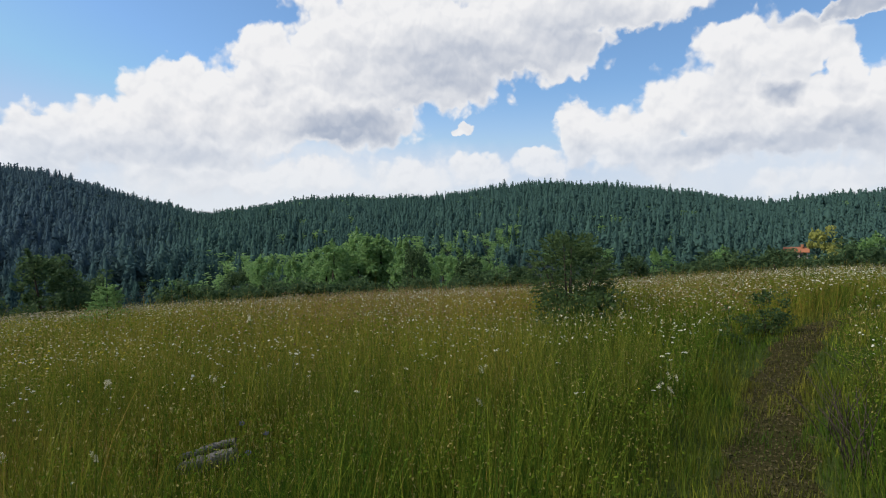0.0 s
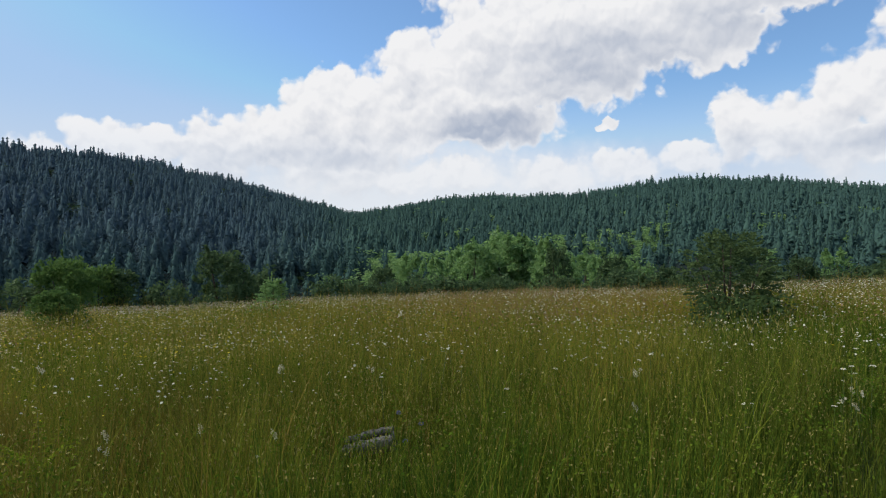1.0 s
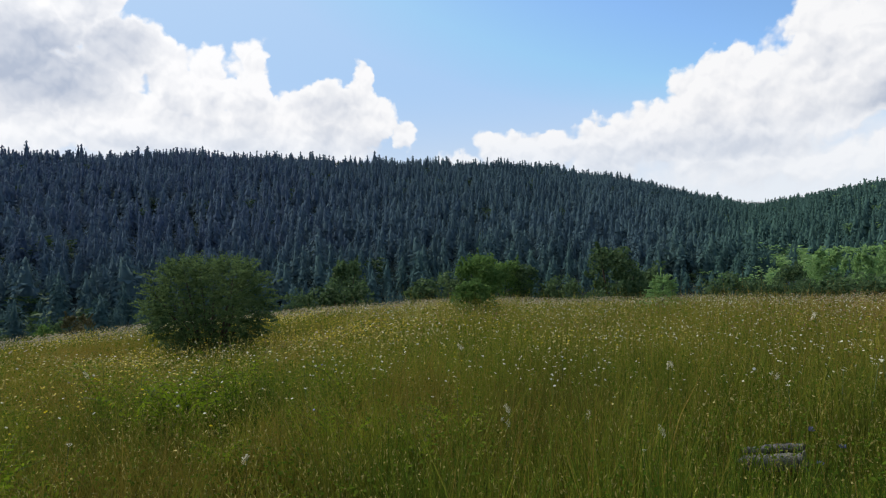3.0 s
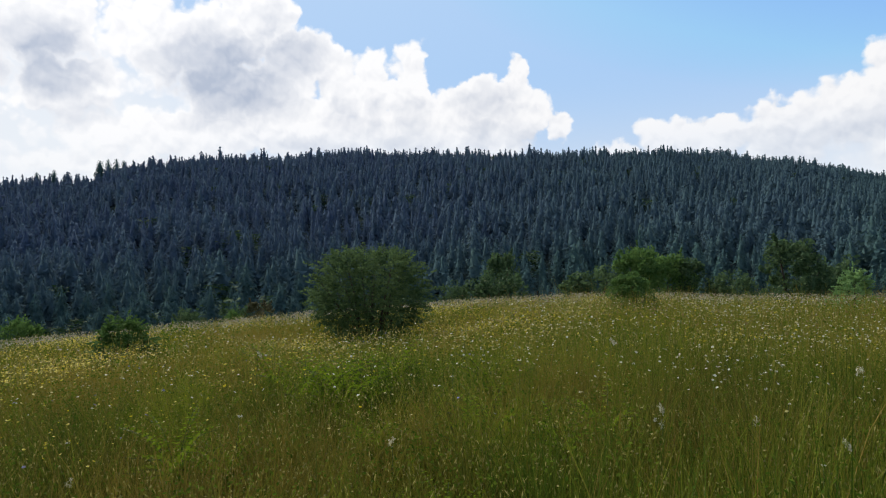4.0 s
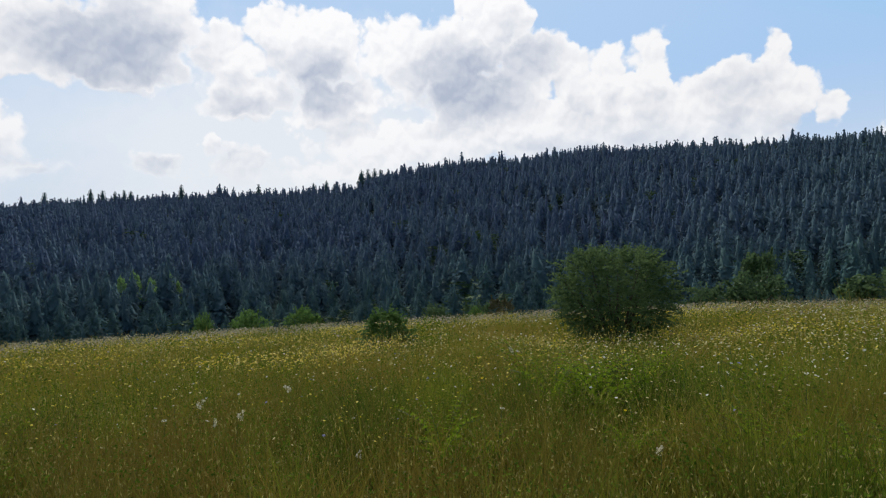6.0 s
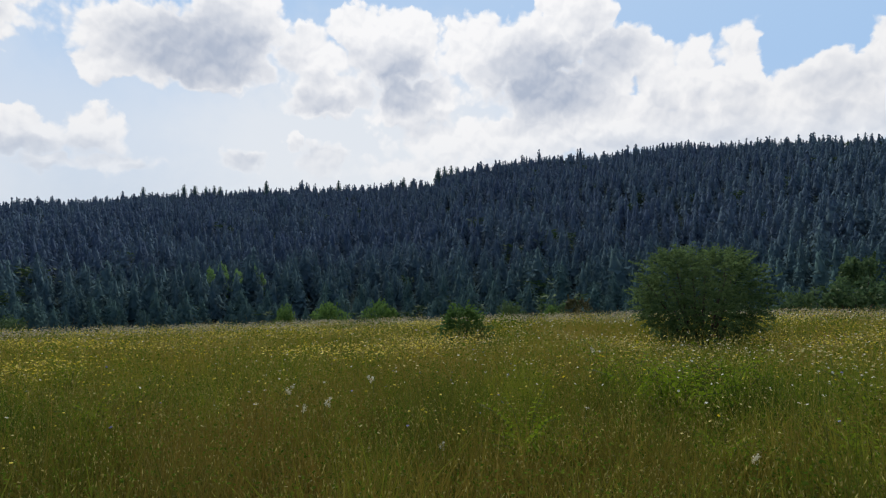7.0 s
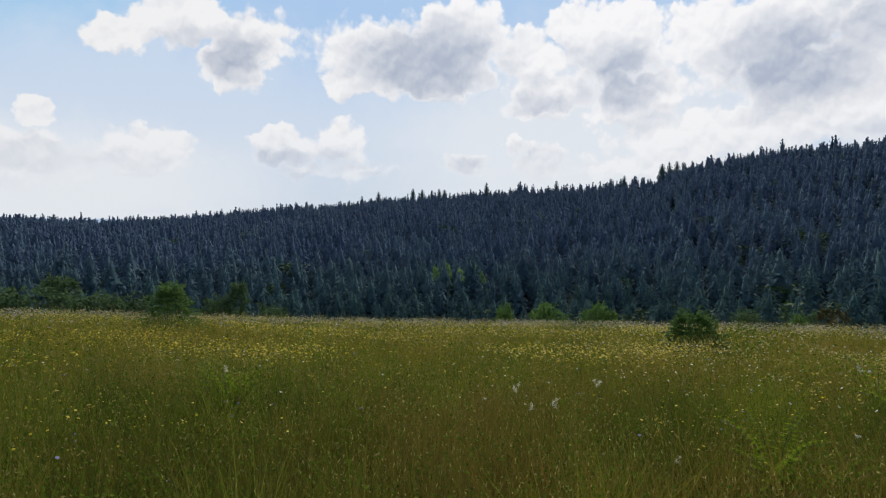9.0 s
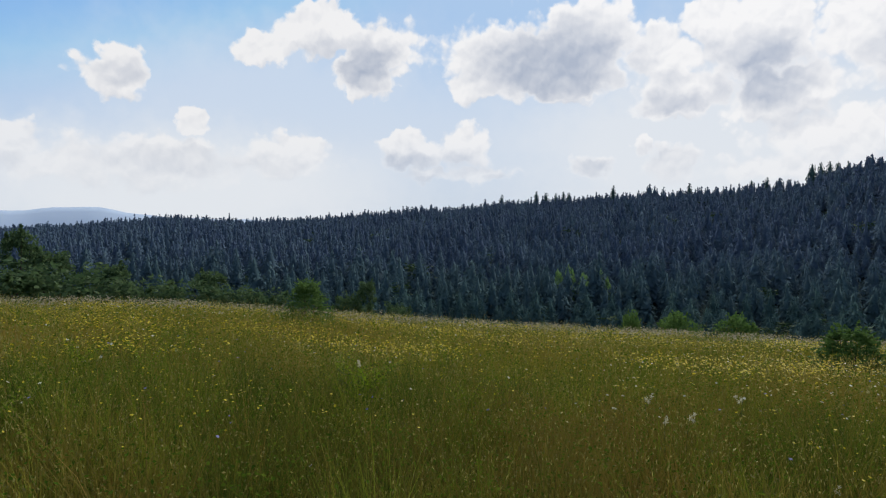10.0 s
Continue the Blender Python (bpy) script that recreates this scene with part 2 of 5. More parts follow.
def material(name, dark, light, scale=3.0, rough=0.8, through_light=0.0, bump=0.0, fine=40.0, spread=1.0, third=None, metal=0.0, shine=0.2, relief=0.02):
    """A surface between two colours by noise at two scales and by the tint that each mesh carries."""
    m = bpy.data.materials.new(name)
    m.use_nodes = True
    m.node_tree.nodes.clear()
    g = Graph(m.node_tree)
    at = g.node("ShaderNodeTexCoord").outputs["Object"]
    coarse = g.noise(at, scale, 4.0).outputs["Fac"]
    grain = g.noise(at, fine, 3.0).outputs["Fac"]
    tint = g.node("ShaderNodeAttribute", attribute_name="tint").outputs["Fac"]
    per_thing = g.node("ShaderNodeObjectInfo").outputs["Random"]
    fac = g.math("ADD", g.math("MULTIPLY", coarse, 0.5 * spread), g.math("MULTIPLY", grain, 0.25 * spread))
    fac = g.math("ADD", fac, g.math("MULTIPLY_ADD", tint, 0.75, g.math("MULTIPLY_ADD", per_thing, 0.2, -0.42 * spread)), clamp=True)
    colour = g.mix(fac, dark, light)
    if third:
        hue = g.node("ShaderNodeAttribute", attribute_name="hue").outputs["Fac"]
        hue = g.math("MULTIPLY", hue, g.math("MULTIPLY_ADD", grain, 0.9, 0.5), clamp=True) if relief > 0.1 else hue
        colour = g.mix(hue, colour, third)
    p = g.node("ShaderNodeBsdfPrincipled")
    g.feed(p.inputs["Base Color"], colour)
    p.inputs["Roughness"].default_value = rough
    p.inputs["Metallic"].default_value = metal
    p.inputs["Specular IOR Level"].default_value = shine
    if bump:
        b = g.node("ShaderNodeBump")
        b.inputs["Strength"].default_value = bump
        b.inputs["Distance"].default_value = relief
        g.feed(b.inputs["Height"], grain)
        g.feed(p.inputs["Normal"], b.outputs[0])
    out = p.outputs[0]
    if through_light:
        t = g.node("ShaderNodeBsdfTranslucent")
        g.feed(t.inputs[0], colour)
        mx = g.node("ShaderNodeMixShader")
        mx.inputs[0].default_value = through_light
        g.feed(mx.inputs[1], out)
        g.feed(mx.inputs[2], t.outputs[0])
        out = mx.outputs[0]
    g.feed(g.node("ShaderNodeOutputMaterial").inputs[0], out)
    return m


GRASS = material("meadow_grass", (0.038, 0.086, 0.009), (0.275, 0.295, 0.031), 0.35, 0.7, 0.22, shine=0.04, third=(0.30, 0.19, 0.045))
GROUND = material("meadow_soil", (0.030, 0.045, 0.012), (0.085, 0.095, 0.028), 0.25, 1.0, 0.0, 0.6, 9.0, shine=0.0)
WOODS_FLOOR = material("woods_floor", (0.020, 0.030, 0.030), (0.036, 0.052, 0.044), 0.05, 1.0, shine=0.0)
DIRT = material("trodden_dirt", (0.026, 0.026, 0.010), (0.092, 0.070, 0.032), 3.5, 1.0, 0.0, 1.0, 22.0, 1.3, shine=0.0)
STRAW = material("dead_straw", (0.03, 0.035, 0.01), (0.13, 0.10, 0.05), 2.0, 0.9, 0.2)
SEED = material("grass_seed_heads", (0.14, 0.125, 0.03), (0.44, 0.38, 0.12), 0.5, 0.8, 0.4)
LEAF_WOOD = material("woodland_leaves", (0.020, 0.045, 0.018), (0.075, 0.125, 0.045), 0.3, 0.8, 0.2, shine=0.1)
# blue in the base colour stands in for aerial haze; third is haze-free green
NEEDLES = material("haze_blue_needles", (0.047, 0.070, 0.120), (0.080, 0.125, 0.150), 0.35, 1.0, 0.15, 0.0, 2.2, 0.9, (0.044, 0.098, 0.062), shine=0.03, relief=0.5)
BARK = material("bark", (0.045, 0.035, 0.026), (0.14, 0.11, 0.085), 4.0, 0.9, 0.0, 0.8)
LEAF_DARK = material("thorn_leaves", (0.044, 0.082, 0.034), (0.155, 0.222, 0.082), 0.7, 0.9, 0.45, shine=0.03)
LEAF_LIGHT = material("aspen_leaves", (0.125, 0.235, 0.080), (0.27, 0.42, 0.15), 0.3, 0.6, 0.5)
LEAF_HAZEL = material("hazel_leaves", (0.052, 0.112, 0.028), (0.145, 0.235, 0.062), 0.4, 0.7, 0.42, shine=0.08)
PALE = material("pale_yellow_petals", (0.50, 0.44, 0.16), (0.72, 0.66, 0.34), 20.0, 0.7, 0.45)
LEAF_MID = material("hedge_leaves", (0.040, 0.078, 0.034), (0.110, 0.165, 0.068), 0.4, 0.7, 0.4, shine=0.08)
LEAF_YELLOW = material("flowering_leaves", (0.22, 0.24, 0.06), (0.50, 0.50, 0.14), 0.5, 0.6, 0.35)
LEAF_RUST = material("rusty_leaves", (0.065, 0.065, 0.028), (0.135, 0.12, 0.05), 0.8, 0.7, 0.25)
HERB = material("herb_leaves", (0.054, 0.104, 0.010), (0.165, 0.212, 0.024), 1.5, 0.8, 0.35, shine=0.0)
STEM = material("green_stem", (0.05, 0.08, 0.02), (0.12, 0.14, 0.05), 5.0, 0.7)
WHITE = material("white_petals", (0.62, 0.62, 0.48), (0.84, 0.82, 0.70), 20.0, 0.7, 0.4)
CREAM = material("cream_petals", (0.60, 0.57, 0.42), (0.82, 0.79, 0.64), 20.0, 0.7, 0.45)
YELLOW = material("yellow_petals", (0.52, 0.42, 0.02), (0.74, 0.61, 0.05), 20.0, 0.6, 0.4)
SEED_PALE = material("feathery_seed", (0.30, 0.27, 0.19), (0.50, 0.46, 0.36), 0.6, 0.8, 0.4)
SORREL = material("reddish_seed_heads", (0.16, 0.10, 0.055), (0.36, 0.235, 0.135), 0.5, 0.9, 0.35, shine=0.02)
FRESH = material("fresh_leaves", (0.070, 0.125, 0.008), (0.25, 0.34, 0.022), 1.5, 1.0, 0.45, shine=0.0)
BLUE = material("blue_petals", (0.15, 0.15, 0.26), (0.26, 0.24, 0.38), 20.0, 0.7, 0.2)
LOG_WOOD = material("weathered_wood", (0.026, 0.025, 0.024), (0.17, 0.165, 0.155), 6.0, 0.9, 0.0, 1.0, 60.0)
PLASTER = material("plaster", (0.38, 0.33, 0.27), (0.55, 0.50, 0.42), 1.0, 0.9)
TILES = material("clay_tiles", (0.24, 0.09, 0.045), (0.42, 0.18, 0.09), 1.2, 0.8)
PANE = material("dark_pane", (0.02, 0.025, 0.03), (0.05, 0.06, 0.07), 1.0, 0.15)
# wooded hills whose base colour holds the pale blue of haze
FAR_HILL = material("hazed_distant_woods", (0.33, 0.41, 0.52), (0.38, 0.46, 0.56), 0.002, 1.0, fine=0.01)

# ---- meshes ----
RNG = np.random.default_rng(7)


def mesh_of(name, verts, faces, mat, tint=None, hue=None, smooth=False):
    """A mesh from arrays: verts (n, 3), faces (m, 3 or 4), tint and hue one number a vertex."""
    me = bpy.data.meshes.new(name)
    verts, faces = np.asarray(verts, np.float32), np.asarray(faces, np.int32)
    m, k = faces.shape
    me.vertices.add(len(verts))
    me.vertices.foreach_set("co", verts.ravel())
    me.loops.add(m * k)
    me.loops.foreach_set("vertex_index", faces.ravel())
    me.polygons.add(m)
    me.polygons.foreach_set("loop_start", np.arange(0, m * k, k, dtype=np.int32))
    for key, values in (("tint", tint), ("hue", hue)):
        if values is not None:
            a = me.attributes.new(key, "FLOAT", "POINT")
            a.data.foreach_set("value", np.asarray(values, np.float32))
    me.update(calc_edges=True)
    me.validate()
    if smooth:
        me.polygons.foreach_set("use_smooth", np.ones(m, bool))
    me.materials.append(mat)
    return me


def part(name, me, parent, label=""):
    ob = new(name, me)
    ob.parent = parent
    return tagged(ob, label)


def thing(name, place, label, category, group="", turn=0.0):
    ob = new(name)
    ob.matrix_basis = pose(*place, 0, 0, turn)
    return tagged(ob, label, category, group)


def joined(pieces):
    """One pair of arrays out of several (verts, faces) with the same number of corners."""
    vs, fs, n = [], [], 0
    for v, f in pieces:
        vs.append(v)
        fs.append(np.asarray(f) + n)
        n += len(v)
    return np.concatenate(vs), np.concatenate(fs)


def tube(points, radii, sides=6):
    """A tapered limb along points, as triangles."""
    points = np.asarray(points, float)
    n = len(points)
    along = np.gradient(points, axis=0)
    along /= np.linalg.norm(along, axis=1)[:, None] + 1e-9
    side = np.cross(along, (0.31, 0.77, 0.21))
    side /= np.linalg.norm(side, axis=1)[:, None] + 1e-9
    other = np.cross(along, side)
    a = np.arange(sides) * 2 * np.pi / sides
    v = points[:, None] + np.asarray(radii)[:, None, None] * (np.cos(a)[None, :, None] * side[:, None] + np.sin(a)[None, :, None] * other[:, None])
    v = np.concatenate([v.reshape(-1, 3), points[-1:]])
    f = []
    for i in range(n - 1):
        for j in range(sides):
            p, q = i * sides + j, i * sides + (j + 1) % sides
            f += [(p, q, q + sides), (p, q + sides, p + sides)]
    f += [((n - 1) * sides + j, (n - 1) * sides + (j + 1) % sides, n * sides) for j in range(sides)]
    return v, np.array(f)


def waves(x, y, size, seed):
    """A smooth random pattern between about -1 and 1, with features of that many metres."""
    r = np.random.default_rng(seed)
    out = 0
    for _ in range(7):
        a, k, p = r.uniform(0, 2 * np.pi), r.uniform(0.6, 1.6) * 2 * np.pi / size, r.uniform(0, 2 * np.pi)
        out = out + np.sin(k * (np.cos(a) * x + np.sin(a) * y) + p)
    return out / 3.2


# ---- the lie of the land ----
BOW = 0.0015
# fall of the meadow along each azimuth (degrees, metres a metre)
FALL = [(-180, -.030), (-110, -.045), (-60, -.062), (-34, -.054), (-23, -.040), (-11, -.020), (0, -.010), (19, .003), (35, .014), (48, .015), (62, .029),
        (75, .042), (92, .053), (104, .055), (114, .053), (125, .045), (135, .031), (144, .017), (155, .008), (180, -.030)]
# the wooded ridge: azimuth, elevation of its treetops in degrees, distance in metres
RIDGE = [(-180, 2.0, 780), (-90, 3.0, 730), (-50, 4.4, 670), (-34, 4.3, 660), (-27, 3.8, 660), (-17.8, 5.4, 630), (-8, 6.0, 620), (-3.4, 5.4, 630), (1.8, 4.7, 660), (11.4, 4.6, 690),
         (17.2, 3.6, 730)]
RIDGE += [(20.7, 2.9, 760), (25.5, 4.0, 670), (30, 5.4, 600), (38.7, 7.05, 550), (46.5, 7.5, 520), (59, 7.7, 500), (69, 8.05, 490), (80, 7.3, 490), (86.5, 6.6, 490), (88.5, 6.3, 490),
          (90.6, 5.1, 500), (100, 4.6, 530), (109, 4.1, 560), (120, 3.2, 590), (130, 2.2, 630), (138, 1.5, 670), (143, 1.9, 660), (149, 1.2, 690), (156, 0.4, 730), (180, 2.0, 780)]
TREE = 9.1
TABLE = np.arange(-180, 180.5, 0.5)


def smoothed(values, width):
    k = np.hanning(2 * width + 3)
    k /= k.sum()
    v = np.concatenate([values[-len(k):-1], values, values[1:len(k)]])
    return np.convolve(v, k, "same")[len(k) - 1:-(len(k) - 1)]


FALL_T = smoothed(np.interp(TABLE, [q[0] for q in FALL], [q[1] for q in FALL]), 8)
RIDGE_EL = smoothed(np.interp(TABLE, [q[0] for q in RIDGE], [q[1] for q in RIDGE]), 3)
RIDGE_R = smoothed(np.interp(TABLE, [q[0] for q in RIDGE], [q[2] for q in RIDGE]), 12)


def ease(t):
    t = np.clip(t, 0, 1)
    return t * t * (3 - 2 * t)


def land(x, y):
    """Height of the ground."""
    x, y = np.asarray(x, float), np.asarray(y, float)
    r, az = np.hypot(x, y), np.degrees(np.arctan2(-x, y))
    fall, top_el, top_r = (np.interp(az, TABLE, t) for t in (FALL_T, RIDGE_EL, RIDGE_R))
    near = -fall * r - BOW * r * r + 0.05 * waves(x, y, 5.0, 3) * ease((r - 3) / 10)
    brow = -fall * 62 - BOW * 62 * 62
    bottom = brow - 7.0
    crest = np.tan(np.radians(top_el)) * top_r + EYE - TREE
    climb = np.clip((r - 135) / (top_r - 135), 0, 1)
    hill = bottom + (crest - bottom) * (0.8 * climb + 0.2 * ease(climb)) + 1.5 * waves(x, y, 60, 5) * ease((r - 135) / 60)
    beyond = crest + (-75 - crest) * ease((r - top_r) / 700)
    z = np.where(r < 62, near, np.where(r < 135, brow + (bottom - brow) * ease((r - 55) / 80), hill))
    mix = ease((r - 50) / 20)
    z = np.where(r < 70, near * (1 - mix) + mix * (brow + (bottom - brow) * ease((r - 55) / 80)), z)
    return np.where(r > top_r, beyond, z)


def at_polar(az, r, lift=0.0):
    x, y = -math.sin(radians(az)) * r, math.cos(radians(az)) * r
    return (x, y, float(land(x, y)) + lift)


def build_ground():
    rings = np.concatenate([[0.25, 0.6, 1.0], np.geomspace(1.4, 60, 70), np.geomspace(62, 700, 80), np.geomspace(730, 4900, 24)])
    n = 400
    a = np.arange(n) * 2 * np.pi / n
    x, y = -np.sin(a)[None] * rings[:, None], np.cos(a)[None] * rings[:, None]
    v = np.stack([x, y, land(x, y)], 2).reshape(-1, 3)
    i, j = np.meshgrid(np.arange(len(rings) - 1), np.arange(n), indexing="ij")
    k = (j + 1) % n
    f = np.stack([i * n + j, i * n + k, (i + 1) * n + k, (i + 1) * n + j], 2).reshape(-1, 4)
    centre = len(v)
    v = np.concatenate([v, [[0, 0, 0]]])
    me = mesh_of("ground", v, f, GROUND, smooth=True)
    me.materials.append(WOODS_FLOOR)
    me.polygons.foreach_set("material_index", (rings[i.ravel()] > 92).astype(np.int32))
    cap = bmesh.new()
    cap.from_mesh(me)
    cap.verts.ensure_lookup_table()
    for q in range(n):
        cap.faces.new((cap.verts[q], cap.verts[(q + 1) % n], cap.verts[centre]))
    bmesh.ops.recalc_face_normals(cap, faces=cap.faces)
    cap.to_mesh(me)
    cap.free()
    tagged(new("ground", me), "sloping meadow ground falling to a wooded valley", "ground", kind="structure")


build_ground()

# the trodden track through the meadow
TRACK = [(-2.6, -9.0), (-1.2, -5.0), (-0.3, -2.2), (0.2, -0.6), (0.75, 1.2), (1.35, 2.6), (1.92, 3.75), (2.6, 5.0), (3.45, 6.5), (4.75, 8.4), (5.95, 9.8), (7.4, 11.0), (9.6, 12.2), (13.6, 13.6), (20.0, 15.0)]


def track_line(step=0.25):
    p = np.array(TRACK)
    s = np.concatenate([[0], np.cumsum(np.hypot(*np.diff(p, axis=0).T))])
    t = np.arange(0, s[-1], step)
    q = np.stack([np.interp(t, s, p[:, 0]), np.interp(t, s, p[:, 1])], 1)
    for _ in range(6):
        q[1:-1] = (q[:-2] + 2 * q[1:-1] + q[2:]) / 4
    return q


LINE = track_line()


def track_distance(x, y):
    out = np.full(np.shape(x), 99.0)
    for px, py in LINE[::2]:
        out = np.minimum(out, np.hypot(x - px, y - py))
    return out


def build_track():
    d = np.gradient(LINE, axis=0)
    d /= np.linalg.norm(d, axis=1)[:, None]
    side = np.stack([d[:, 1], -d[:, 0]], 1)
    cols = np.linspace(-1, 1, 9)
    half = 0.25 + 0.04 * np.sin(np.arange(len(LINE)) * 0.7) + 0.04 * np.sin(np.arange(len(LINE)) * 1.9)
    p = LINE[:, None] + side[:, None] * (cols[None, :] * half[:, None])[..., None]
    z = land(p[..., 0], p[..., 1]) + 0.014 - 0.012 * np.abs(cols)[None] ** 3 + 0.012 * waves(p[..., 0], p[..., 1], 0.6, 9) * (1 - np.abs(cols)[None])
    v = np.concatenate([p, z[..., None]], 2).reshape(-1, 3)
    n = len(cols)
    i, j = np.meshgrid(np.arange(len(LINE) - 1), np.arange(n - 1), indexing="ij")
    f = np.stack([i * n + j, i * n + j + 1, (i + 1) * n + j + 1, (i + 1) * n + j], 2).reshape(-1, 4)
    tagged(new("dirt_track", mesh_of("dirt_track", v, f, DIRT, smooth=True)), "narrow trodden brown dirt track through the meadow", "path", kind="structure")


build_track()


def build_far_hills():
    """The hills on the horizon, with pale haze put into their colour."""
    az = np.linspace(100, 215, 116)
    top = 128 + 48 * np.exp(-((az - 149.8) / 3.6) ** 2) + 12 * np.exp(-((az - 158) / 9) ** 2) + 4 * np.sin(az * 1.7) + 25 * np.exp(-((az - 185) / 12) ** 2)
    v, f = [], []
    for depth, share in ((3900, 0.0), (4050, 0.55), (4200, 0.88), (4300, 1.0), (4700, 0.3)):
        a = np.radians(az)
        v.append(np.stack([-np.sin(a) * depth, np.cos(a) * depth, -90 + (90 + top) * share], 1))
    n = len(az)
    i, j = np.meshgrid(np.arange(4), np.arange(n - 1), indexing="ij")
    f = np.stack([i * n + j, i * n + j + 1, (i + 1) * n + j + 1, (i + 1) * n + j], 2).reshape(-1, 4)
    tagged(new("backdrop_hills", mesh_of("backdrop_hills", np.concatenate(v), f, FAR_HILL, smooth=True)), "distant hills on the horizon, coloured pale blue for haze", "hills", kind="structure")


build_far_hills()

# ---- the spruce woods ----


def spruce_arrays(tiers, points, seed, slim=1.0):
    """A spruce one metre high: a lean dark core and single drooping boughs round it, longer below, each with its own tilt."""
    r = np.random.default_rng(seed)
    lean = r.normal(0, 0.012, 2)
    bulge = r.uniform(0.46, 0.66)

    def reach(t):
        return slim * (0.205 * (1 - t) ** bulge + 0.010) * np.minimum(1.0, 0.7 + 3 * t)

    v, f = [], []
    for t, top in ((0.05, 0.62), (0.30, 0.82), (0.55, 0.96)):
        q = len(v)
        v.append((lean[0], lean[1], top))
        for j in range(5):
            a, w = j * 1.2566 + t * 5, reach(t) * r.uniform(0.52, 0.72) * (1.15 - 0.6 * t)
            v.append((math.cos(a) * w, math.sin(a) * w, t + r.uniform(-0.03, 0.03)))
        f += [(q, q + 1 + j, q + 1 + (j + 1) % 5) for j in range(5)]
    n = tiers * points
    level = (np.arange(n) + r.uniform(0, 1, n)) / n
    t = 0.03 + 0.95 * (1 - (1 - 0.985 * level) ** 0.7)
    a = np.arange(n) * 2.39996 + r.normal(0, 0.35, n)
    w = reach(t) * r.uniform(0.5, 1.2, n)
    half = (0.20 + 0.22 * r.uniform(0, 1, n)) * (18 / (points + tiers)) ** 0.5
    rise = 0.060 * (1 - 0.45 * t) * (12 / tiers) ** 0.5
    tip = np.stack([np.cos(a) * w, np.sin(a) * w, t - rise * r.uniform(0.1, 0.9, n)], 1)
    for sign in (-1, 1):
        b = a + sign * half
        q = w * r.uniform(0.5, 0.9, n)
        v.append(np.stack([np.cos(b) * q, np.sin(b) * q, t + rise * r.uniform(-0.1, 1.5, n)], 1))
    core, left, right = np.array(v[:-2]), v[-2], v[-1]
    boughs = np.stack([tip, left, right], 1).reshape(-1, 3)
    tight = min(1.0, (12 / (points + tiers)) ** 0.7)
    peak = np.array([(0.05 * tight, 0, 0.88), (-0.034 * tight, 0.042 * tight, 0.89), (-0.028 * tight, -0.044 * tight, 0.87), (0, 0, 0.985)])
    verts = np.concatenate([core, boughs, peak])
    verts[:, :2] += verts[:, 2:] * lean
    k, m = len(core), len(core) + 3 * n
    faces = np.concatenate([np.array(f), k + np.arange(3 * n).reshape(-1, 3), np.array([(m, m + 1, m + 3), (m + 1, m + 2, m + 3), (m + 2, m, m + 3)])])
    return verts, faces


def broad_far_arrays(seed):
    """A small broadleaf crown for the distant woods: many tilted leaf clumps round a few lobes."""
    r = np.random.default_rng(seed)
    lobes = np.stack([r.normal(0, 0.12, 12), r.normal(0, 0.12, 12), r.uniform(0.15, 0.85, 12)], 1)
    c = lobes[r.integers(0, 12, 200)] + r.normal(0, 0.06, (200, 3))
    return leaf_cloud(c, 0.042, r)


def leaf_cloud(centres, size, r, flat=0.0):
    """A four-sided leaf or clump at each centre, turned at random."""
    n = len(centres)
    a = r.normal(size=(n, 3))
    a[:, 2] *= 1 - flat
    a /= np.linalg.norm(a, axis=1)[:, None]
    b = np.cross(a, r.normal(size=(n, 3)))
    b /= np.linalg.norm(b, axis=1)[:, None]
    s = size * r.uniform(0.6, 1.3, (n, 1))
    v = np.stack([centres - a * s, centres + b * s * 0.55, centres + a * s, centres - b * s * 0.55], 1).reshape(-1, 3)
    q = np.arange(n)[:, None] * 4
    return v, np.concatenate([q + (0, 1, 2), q + (0, 2, 3)])


def forest(name, spots, kinds, mat, label, tints, hues=None):
    """Many trees as one mesh. spots: rows x, y, z, height, width factor, turn."""
    vs, fs, ts, hs, n = [], [], [], [], 0
    which = RNG.integers(0, len(kinds), len(spots))
    for k, (bv, bf) in enumerate(kinds):
        p = spots[which == k]
        if not len(p):
            continue
        c, s = np.cos(p[:, 5])[:, None], np.sin(p[:, 5])[:, None]
        h, w = p[:, 3][:, None], (p[:, 3] * p[:, 4])[:, None]
        x, y, z = bv[:, 0][None], bv[:, 1][None], bv[:, 2][None]
        v = np.stack([p[:, :1] + w * (c * x - s * y), p[:, 1:2] + w * (s * x + c * y), p[:, 2:3] + h * z], 2)
        f = bf[None] + (np.arange(len(p)) * len(bv))[:, None, None] + n
        vs.append(v.reshape(-1, 3))
        fs.append(f.reshape(-1, 3))
        ts.append((tints[which == k][:, None] + np.repeat(RNG.normal(0, 0.22, len(bv) // 3 + 1), 3)[None, :len(bv)]).ravel().clip(0, 1))
        if hues is not None:
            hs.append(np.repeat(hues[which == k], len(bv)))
        n += len(p) * len(bv)
    tagged(new(name, mesh_of(name, np.concatenate(vs), np.concatenate(fs), mat, np.concatenate(ts), np.concatenate(hs) if hs else None)), label, "trees", kind="stuff")


def wood_edge(az):
    """Distance at which the woods begin."""
    return np.interp(az, [-60, -30, -10, 10, 30, 50, 75, 100, 130, 160], [170, 170, 190, 180, 140, 118, 108, 108, 118, 130])


